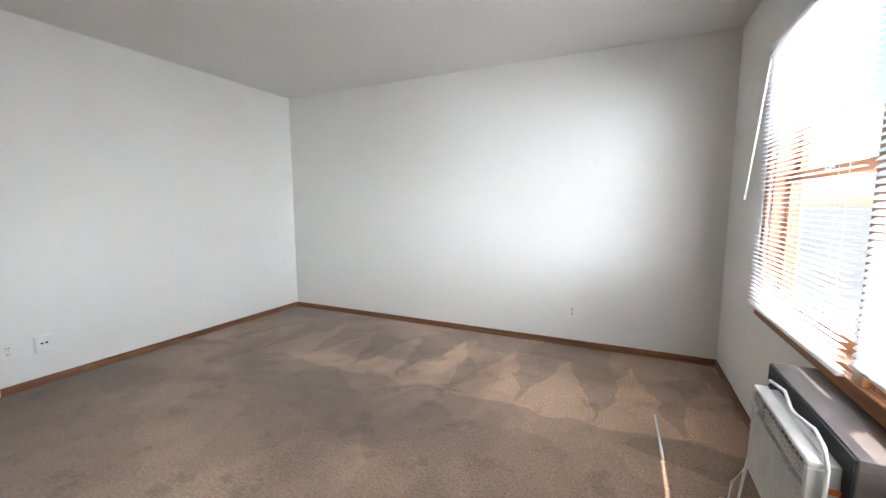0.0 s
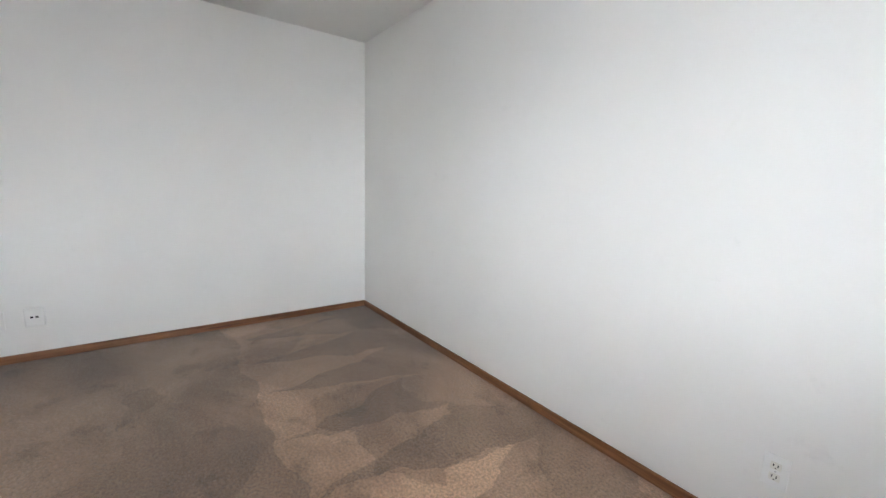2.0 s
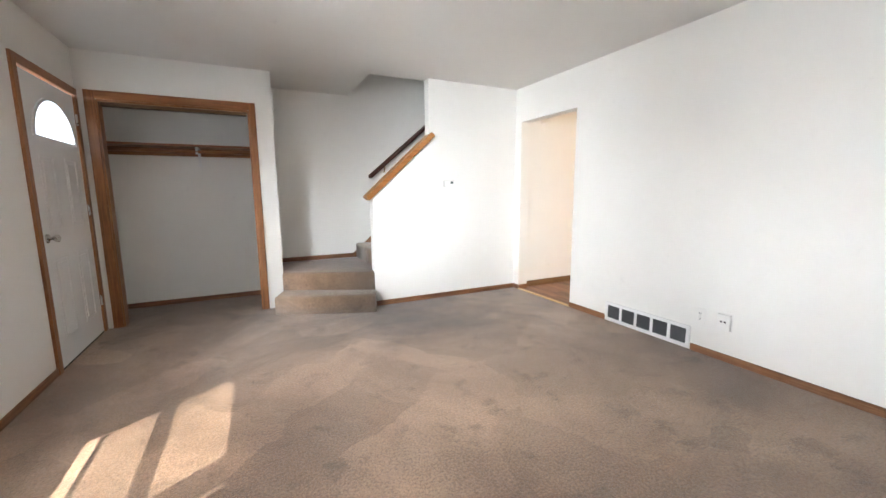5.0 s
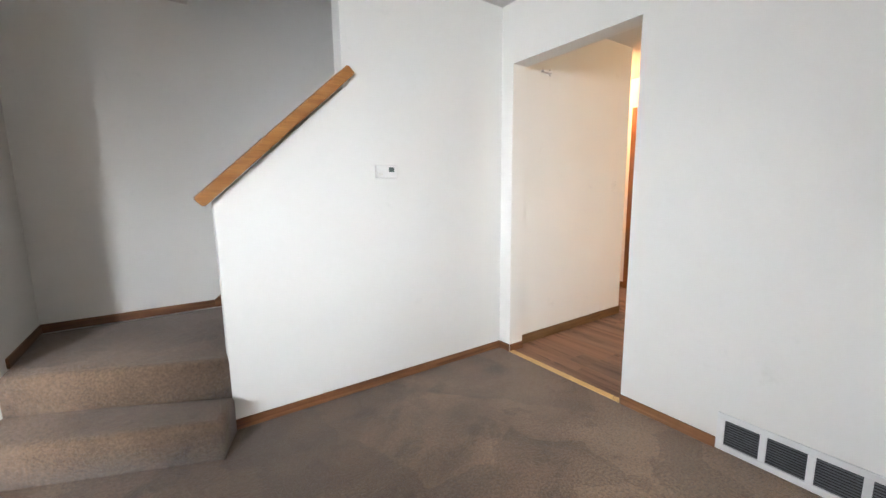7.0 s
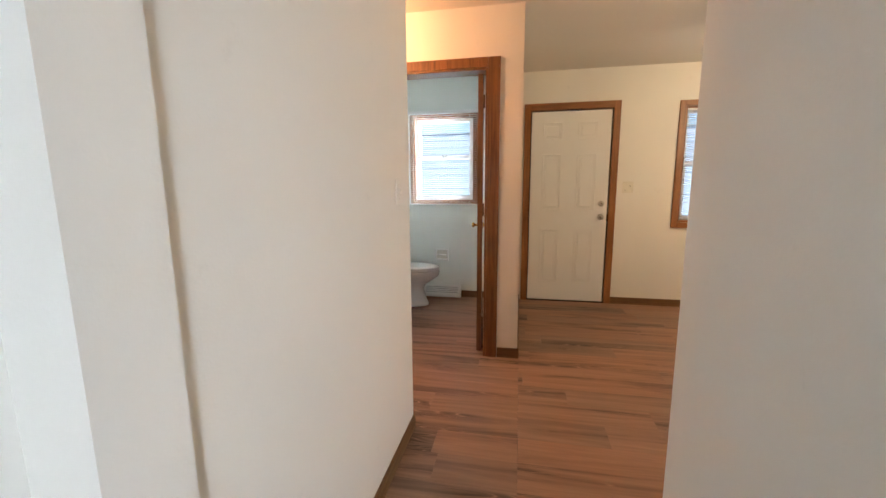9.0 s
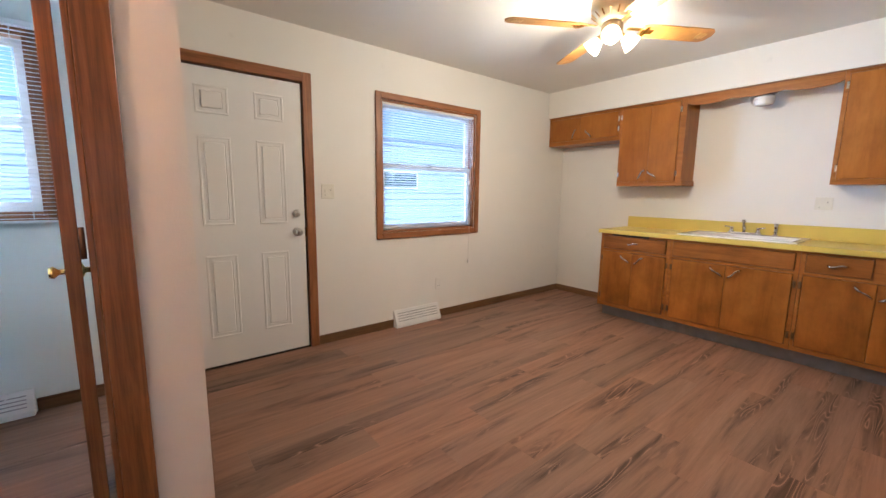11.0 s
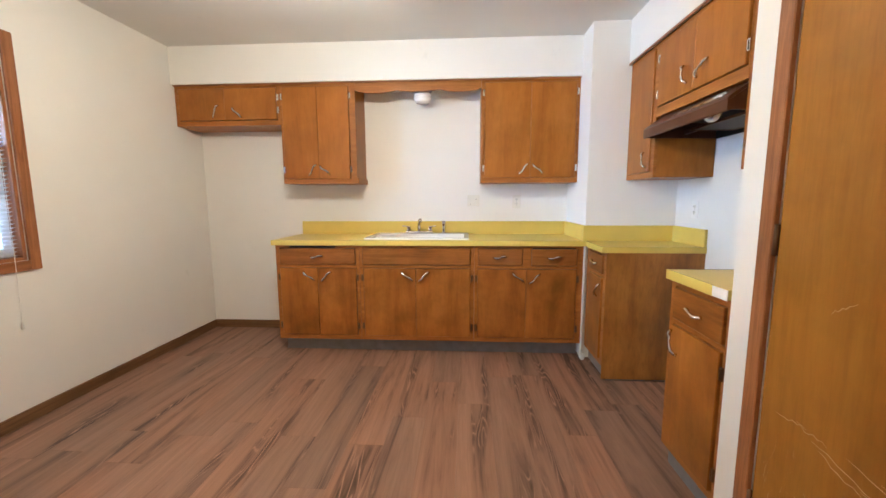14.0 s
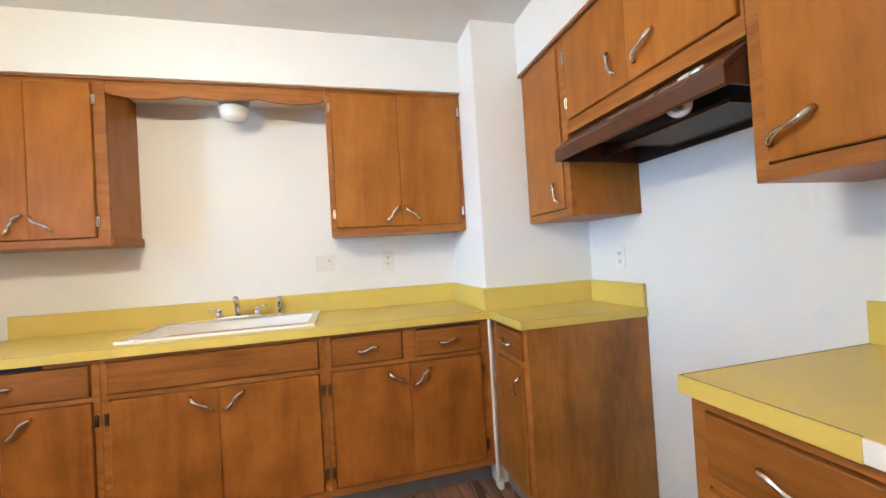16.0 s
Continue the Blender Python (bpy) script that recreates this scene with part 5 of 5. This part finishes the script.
# return-air grille in the living room
gr = empty_thing("return_air_grille", (XW, 0.79, 0.01), "white steel return-air grille with dark louvres", "vent grille")
y0, y1, z0, z1 = 0.388, 1.193, 0.008, 0.185
part("backing", box((XW + 0.0005, y0 + 0.01, z0 + 0.01), (XW + 0.003, y1 - 0.01, z1 - 0.01)), DARK, gr, "dark duct behind")
wf, n = 0.03, 5
cell = (y1 - y0 - 2 * wf - 4 * 0.025) / n
part("frame", boxes(((XW + 0.003, y0, z0), (XW + 0.014, y1, z0 + 0.028)), ((XW + 0.003, y0, z1 - 0.028), (XW + 0.014, y1, z1)), ((XW + 0.003, y0, z0 + 0.028), (XW + 0.014, y0 + wf, z1 - 0.028)), ((XW + 0.003, y1 - wf, z0 + 0.028), (XW + 0.014, y1, z1 - 0.028)),
     *[((XW + 0.003, y0 + wf + (cell + 0.025) * k - 0.025, z0 + 0.028), (XW + 0.013, y0 + wf + (cell + 0.025) * k, z1 - 0.028)) for k in range(1, n)], bevel=0.0015), WHITE_METAL, gr)
for k in range(n):
    ya = y0 + wf + (cell + 0.025) * k
    for j in range(10):
        z = z0 + 0.034 + j * 0.0118
        part("louvre", prism([(XW + 0.0075, ya, z + 0.0015), (XW + 0.0075, ya, z + 0.003), (XW + 0.011, ya, z), (XW + 0.011, ya, z - 0.0015)], (0, cell, 0)), LOUVRE, gr)


def register(at_y0, at_y1, x, high, deep, label):
    """A sloped baseboard register on an x wall, opening into +x."""
    g = empty_thing("baseboard_register", (x, (at_y0 + at_y1) / 2, 0), label, "floor register")
    part("housing", prism([(x, at_y0, 0.001), (x, at_y0, high), (x + 0.012, at_y0, high), (x + deep, at_y0, 0.03), (x + deep, at_y0, 0.001)], (0, at_y1 - at_y0, 0)), WHITE_METAL, g)
    n = 9
    run = Vector((deep - 0.012, 0, 0.03 - high))
    off = Vector((high - 0.03, 0, deep - 0.012)).normalized() * 0.0015
    for k in range(n):
        a = Vector((x + 0.012, 0, high)) + run * (0.12 + 0.8 * k / n)
        b = a + run * (0.4 / n)
        part("louvre", prism([(p.x + o.x, at_y0 + 0.03, p.z + o.z) for p, o in ((a, off * 0), (b, off * 0), (b, off), (a, off))], (0, at_y1 - at_y0 - 0.06, 0)), GREYVENT if k % 2 else WHITE_METAL, g)
    for s in (-1, 1):
        m0 = Vector((x + 0.012, (at_y0 + at_y1) / 2 + s * 0.005, high)) + run * 0.9 + off
        m1 = Vector((x + 0.012, (at_y0 + at_y1) / 2 + s * 0.13, high)) + run * 0.12 + off
        part("brace", tube([m0, m1], 0.004, 5), WHITE_METAL, g)
    return g


register(1.188, 1.703, KW + 0.0005, 0.155, 0.065, "white steel baseboard register under the kitchen window")
register(-1.595, -1.155, KW + 0.0035, 0.135, 0.06, "white steel baseboard register in the bathroom")
lone("door_chime_bracket", boxes(((-4.03, -1.0295, 2.055), (-3.93, -1.005, 2.072)), ((-4.035, -1.0295, 2.04), (-4.015, -1.018, 2.09)), bevel=0.003), PLASTIC, "small white bracket high on the hall wall", "bracket", (-3.98, -1.02, 2.05))

# blind wand left lying on the carpet
lone("blind_wand", tube([(0.19, 2.73, 0.007), (0.197, 2.5, 0.007), (0.2, 2.30, 0.007)], 0.006, 8), PLASTIC, "white plastic blind wand lying on the carpet", "wand", (0.195, 2.5, 0.0), smooth=True)

# ---- air conditioner under the living-room window ----
ac = empty_thing("air_conditioner", (0.55, 1.75, 0.2), "aged white room air conditioner in a dark wall sleeve", "air conditioner")
SX = 0.515
for lo, hi in (((SX + 0.0005, 1.455, 0.60), (XE - 0.001, 2.09, 0.625)), ((SX, 1.455, 0.215), (XE - 0.001, 2.09, 0.235)), ((SX, 1.455, 0.235), (XE - 0.001, 1.475, 0.60)), ((SX, 2.07, 0.235), (XE - 0.001, 2.09, 0.60))):
    part("sleeve_panel", box(lo, hi, 0.002), SLEEVE, ac, "dark brown metal sleeve")
part("gasket", box((SX - 0.006, 1.460, 0.220), (SX - 0.001, 2.085, 0.621), 0.001), RUBBER, ac, "black foam gasket")
A0, A1, Z0, Z1, AX = 1.49, 1.965, 0.255, 0.578, 0.435
part("cabinet", box((AX + 0.045, A0 + 0.01, Z0 + 0.01), (SX - 0.0065, A1 - 0.01, Z1 - 0.006), 0.004), ACWHITE, ac)
front = part("front_panel", boxes(((AX, A0, Z1 - 0.016), (AX + 0.044, A1, Z1)), ((AX, A0, Z0), (AX + 0.044, A1, Z0 + 0.02)), ((AX, A0, Z0 + 0.02), (AX + 0.044, A0 + 0.022, Z1 - 0.016)), ((AX, A1 - 0.022, Z0 + 0.02), (AX + 0.044, A1, Z1 - 0.016)), bevel=0.006, segments=2), ACWHITE, ac)
part("grille_back", box((AX + 0.02, A0 + 0.023, Z0 + 0.021), (AX + 0.043, A1 - 0.023, Z1 - 0.017)), DARK, ac)
for k in range(17):
    z = Z0 + 0.026 + k * 0.0125
    part("grille_slat", box((AX + 0.002, A0 + 0.0225, z), (AX + 0.02, A1 - 0.0225, z + 0.0062), 0.001), ACWHITE, ac)
for k in range(3):
    y = A0 + 0.12 + 0.115 * k
    part("grille_rib", box((AX + 0.001, y, Z0 + 0.022), (AX + 0.0195, y + 0.006, Z0 + 0.235), 0.001), ACWHITE, ac)
for k in range(3):
    z = Z0 + 0.254 + 0.0145 * k
    part("air_vane", box((AX + 0.003, A0 + 0.024, z), (AX + 0.019, A1 - 0.12, z + 0.004), 0.001), IVORY, ac)
for k in range(12):
    y = A0 + 0.035 + 0.028 * k
    part("air_vane", box((AX + 0.008, y, Z0 + 0.243), (AX + 0.019, y + 0.003, Z0 + 0.303)), GREYVENT, ac)
part("control_panel", box((AX + 0.001, A1 - 0.115, Z0 + 0.243), (AX + 0.0195, A1 - 0.023, Z0 + 0.303), 0.002), GREYVENT, ac, "grey control panel")
for k in range(2):
    part("dial", lathe([(0.013, 0), (0.012, 0.012), (0, 0.013)], (AX + 0.001, A1 - 0.045 - 0.045 * k, Z0 + 0.265), (-1, 0, 0), 14), ACWHITE, ac, "", True)
part("sticker", box((AX + 0.05, A0 + 0.0085, Z0 + 0.24), (AX + 0.075, A0 + 0.0099, Z0 + 0.255)), ORANGE, ac, "small orange sticker")
part("power_cord", tube([(0.46, 1.93, 0.50), (0.47, 1.97, 0.57), (0.475, 1.94, 0.607), (0.49, 1.85, 0.612), (0.47, 1.72, 0.603), (0.49, 1.62, 0.605), (0.48, 1.53, 0.603), (0.47, 1.475, 0.57), (0.465, 1.468, 0.42), (0.47, 1.47, 0.26), (0.46, 1.49, 0.15), (0.47, 1.6, 0.03), (0.48, 1.8, 0.008), (0.47, 1.98, 0.01), (0.44, 2.05, 0.04), (0.45, 2.02, 0.22), (0.46, 1.99, 0.40), (0.46, 1.975, 0.5)], 0.0055, 8), PLASTIC, ac, "white power cord", True)
part("cord", tube([(0.45, 2.02, 0.22), (0.42, 2.06, 0.12), (0.40, 2.02, 0.03), (0.41, 1.95, 0.006), (0.42, 1.86, 0.006)], 0.005, 8), PLASTIC, ac, "", True)
part("plug", boxes(((0.385, 2.035, 0.0), (0.415, 2.085, 0.028)), ((0.393, 2.085, 0.008), (0.396, 2.1, 0.018)), ((0.404, 2.085, 0.008), (0.407, 2.1, 0.018)), bevel=0.004), PLASTIC, ac, "white plug")

# ---- bathroom ----
wc = empty_thing("toilet", (-7.30, -1.7, 0), "white porcelain toilet with its lid down", "toilet")
TX = -7.28
part("bowl", loft([(TX, -1.665, 0.0, 0.12, 0.21), (TX, -1.665, 0.02, 0.12, 0.21), (TX, -1.67, 0.09, 0.10, 0.185), (TX, -1.675, 0.17, 0.09, 0.165), (TX, -1.665, 0.225, 0.10, 0.175), (TX, -1.635, 0.27, 0.145, 0.215), (TX, -1.605, 0.32, 0.178, 0.255), (TX, -1.595, 0.36, 0.186, 0.262), (TX, -1.595, 0.385, 0.18, 0.256)]), PORCELAIN, wc, "", True)
part("rear_base", box((TX - 0.12, -2.0, 0.0), (TX + 0.12, -1.72, 0.372), 0.03, 3), PORCELAIN, wc, "", True)
part("seat", loft([(TX, -1.6, 0.386, 0.186, 0.262), (TX, -1.6, 0.392, 0.19, 0.266), (TX, -1.6, 0.402, 0.19, 0.266), (TX, -1.6, 0.406, 0.186, 0.262)]), PORCELAIN, wc, "", True)
part("lid", loft([(TX, -1.6, 0.409, 0.186, 0.262), (TX, -1.6, 0.414, 0.19, 0.266), (TX, -1.6, 0.424, 0.188, 0.264), (TX, -1.6, 0.432, 0.165, 0.24), (TX, -1.6, 0.434, 0.1, 0.16)]), PORCELAIN, wc, "", True)
part("tank", box((TX - 0.22, -2.115, 0.373), (TX + 0.22, -1.925, 0.72), 0.02, 3), PORCELAIN, wc)
part("tank_lid", box((TX - 0.23, -2.12, 0.7205), (TX + 0.23, -1.915, 0.752), 0.01, 2), PORCELAIN, wc)
part("flush_lever", tube([(TX - 0.16, -1.924, 0.66), (TX - 0.16, -1.905, 0.66), (TX - 0.09, -1.9, 0.655)], 0.007, 8), CHROME, wc, "chrome lever", True)
part("bolt_cap", lathe([(0.016, 0), (0.014, 0.012), (0, 0.018)], (TX + 0.105, -1.62, 0.028), (0.3, 0, 1), 12), PORCELAIN, wc, "", True)
vn = empty_thing("bathroom_vanity", (-6.55, -1.86, 0), "dark brown vanity with a white cultured top", "vanity")
part("body", box((-6.885, -2.125, 0.09), (-6.20, -1.625, 0.765), 0.003), VANITY, vn)
part("toe_kick", box((-6.87, -2.12, 0.001), (-6.21, -1.68, 0.0895)), DARK, vn)
for x0, x1 in ((-6.87, -6.55), (-6.54, -6.215)):
    d = part("door", box((x0, -1.625, 0.12), (x1, -1.607, 0.56), 0.004), VANITY, vn)
    part("false_front", box((x0, -1.625, 0.585), (x1, -1.607, 0.745), 0.004), VANITY, vn)
    part("handle", tube([((x0 + x1) / 2 - 0.04, -1.606, 0.52), ((x0 + x1) / 2, -1.588, 0.515), ((x0 + x1) / 2 + 0.04, -1.606, 0.52)], 0.005, 8), BRONZE, d, "", True)
part("vanity_top", box((-6.905, -2.126, 0.766), (-6.185, -1.595, 0.80), 0.006, 2), PORCELAIN, vn)
part("basin", lathe([(0.19, 0.0), (0.2, 0.008), (0.185, 0.01), (0.16, 0.004), (0, 0.002)], (-6.55, -1.85, 0.799), sides=28), PORCELAIN, vn, "shallow oval basin rim", True)
part("tap", tube([(-6.55, -2.05, 0.80), (-6.55, -2.05, 0.88), (-6.55, -1.97, 0.90), (-6.55, -1.95, 0.87)], 0.012, 10), CHROME, vn, "", True)
part("backsplash", box((-6.905, -2.1265, 0.8005), (-6.185, -2.108, 0.88), 0.003), PORCELAIN, vn)
tp = empty_thing("toilet_paper_holder", (KW, -1.378, 0.42), "white ceramic recessed toilet paper holder", "paper holder")
XB = KW + 0.0035
part("rim", boxes(((XB, -1.457, 0.424), (XB + 0.02, -1.299, 0.444)), ((XB, -1.457, 0.540), (XB + 0.02, -1.299, 0.558)), ((XB, -1.457, 0.444), (XB + 0.02, -1.437, 0.540)), ((XB, -1.319, 0.444), (XB + 0.02, -1.299, 0.540)), bevel=0.005, segments=2), PORCELAIN, tp)
part("recess", box((XB, -1.437, 0.444), (XB + 0.003, -1.319, 0.540)), IVORY, tp)
part("roller", tube([(XB + 0.022, -1.43, 0.492), (XB + 0.022, -1.326, 0.492)], 0.008, 10), PLASTIC, tp, "", True)
tb = empty_thing("towel_holder", (-7.35, -2.12, 1.3), "white ceramic towel holder on the bathroom wall", "towel holder")
part("post", box((-7.43, -2.126, 1.36), (-7.33, -2.05, 1.40), 0.008, 2), PORCELAIN, tb)
part("bar", tube([(-7.38, -2.085, 1.36), (-7.38, -2.085, 1.12)], 0.006, 8), GREYVENT, tb, "", True)

# hall light in the alcove
hl = empty_thing("hall_ceiling_light", (-5.6, -1.62, H), "round glass hall ceiling light, lit", "ceiling light")
part("canopy", lathe([(0.1, 0), (0.1, -0.02), (0.085, -0.03), (0, -0.03)], (-5.6, -1.62, H - 0.001), sides=24), BRASS, hl, "", True)
part("globe", lathe([(0.07, -0.03), (0.11, -0.06), (0.115, -0.1), (0.08, -0.14), (0, -0.155)], (-5.6, -1.62, H - 0.001), sides=24), BULB, hl, "lit frosted glass bowl", True).visible_shadow = False

# ---- outdoors ----
structure("ground", box((-300, -300, -0.6), (300, 300, -0.45)), GRASS, "pale concrete yard")
nh = empty_thing("neighbour_house", (-17, 2, -0.45), "pale blue sided neighbouring house with a grey shingle roof", "house")
part("wall", box((-21, -9.0, -0.45), (-15, 12.0, 2.85)), SIDING, nh)
for k in range(16):
    z = -0.35 + 0.2 * k
    part("siding_board", prism([(-15.0, -9.0, z), (-14.975, -9.0, z), (-14.99, -9.0, z + 0.195), (-15.0, -9.0, z + 0.195)], (0, 21.0, 0)), SIDING, nh)
part("roof", prism([(-14.93, -9.3, 2.85), (-18, -9.3, 2.98), (-21.4, -9.3, 2.85)], (0, 21.6, 0)), SHINGLE, nh)
w = part("window", box((-15.0, 5.25, 1.35), (-14.96, 6.55, 1.9), 0.01), WHITE_METAL, nh, "white framed window")
part("pane", box((-14.96, 5.31, 1.41), (-14.95, 6.49, 1.84)), SCREEN, w)

# ---- floor planks ----
PW, PL = 0.182, 1.22
ROOMS = [(KW + 0.001, -0.4878, KE - 0.001, YN - 0.001), (KW + 0.004, -2.126, -6.175, -0.625), (-6.172, -1.464, -6.068, -0.751), (-6.068, -2.129, -5.1112, -0.4882), (-5.1108, -1.029, KE - 0.001, -0.4882)]
plank_meshes = {}
floor_parent = empty_thing("floor_planks", (-5.6, 1.0, 0), "reddish brown wood-look vinyl plank floor", "floor", kind="structure")
rng = random.Random(5)
starts = [rng.uniform(0, PL) for _ in range(60)]


def plank(x0, x1, y0, y1):
    key = (round(x1 - x0, 3), round(y1 - y0, 3))
    if key not in plank_meshes:
        w, l = key
        bm = box((-w / 2 + 0.0002, -l / 2 + 0.0002, -0.0115), (w / 2 - 0.0002, l / 2 - 0.0002, 0.0), 0.0006)
        bmesh.ops.recalc_face_normals(bm, faces=bm.faces)
        me = bpy.data.meshes.new("plank")
        bm.to_mesh(me)
        bm.free()
        me.materials.append(PLANK)
        plank_meshes[key] = me
    ob = new("plank", plank_meshes[key])
    ob.parent = floor_parent
    ob.location = Vector(((x0 + x1) / 2, (y0 + y1) / 2, 0)) - BASE[floor_parent]


for rx0, ry0, rx1, ry1 in ROOMS:
    col = math.floor((rx0 - KW) / PW)
    while KW + col * PW < rx1:
        x0, x1 = max(rx0, KW + col * PW), min(rx1, KW + (col + 1) * PW)
        if x1 - x0 > 0.004:
            y = -4 + starts[col % 60]
            while y < ry1:
                a, b = max(y, ry0), min(y + PL, ry1)
                if b - a > 0.004:
                    plank(x0, x1, a, b)
                y += PL
        col += 1
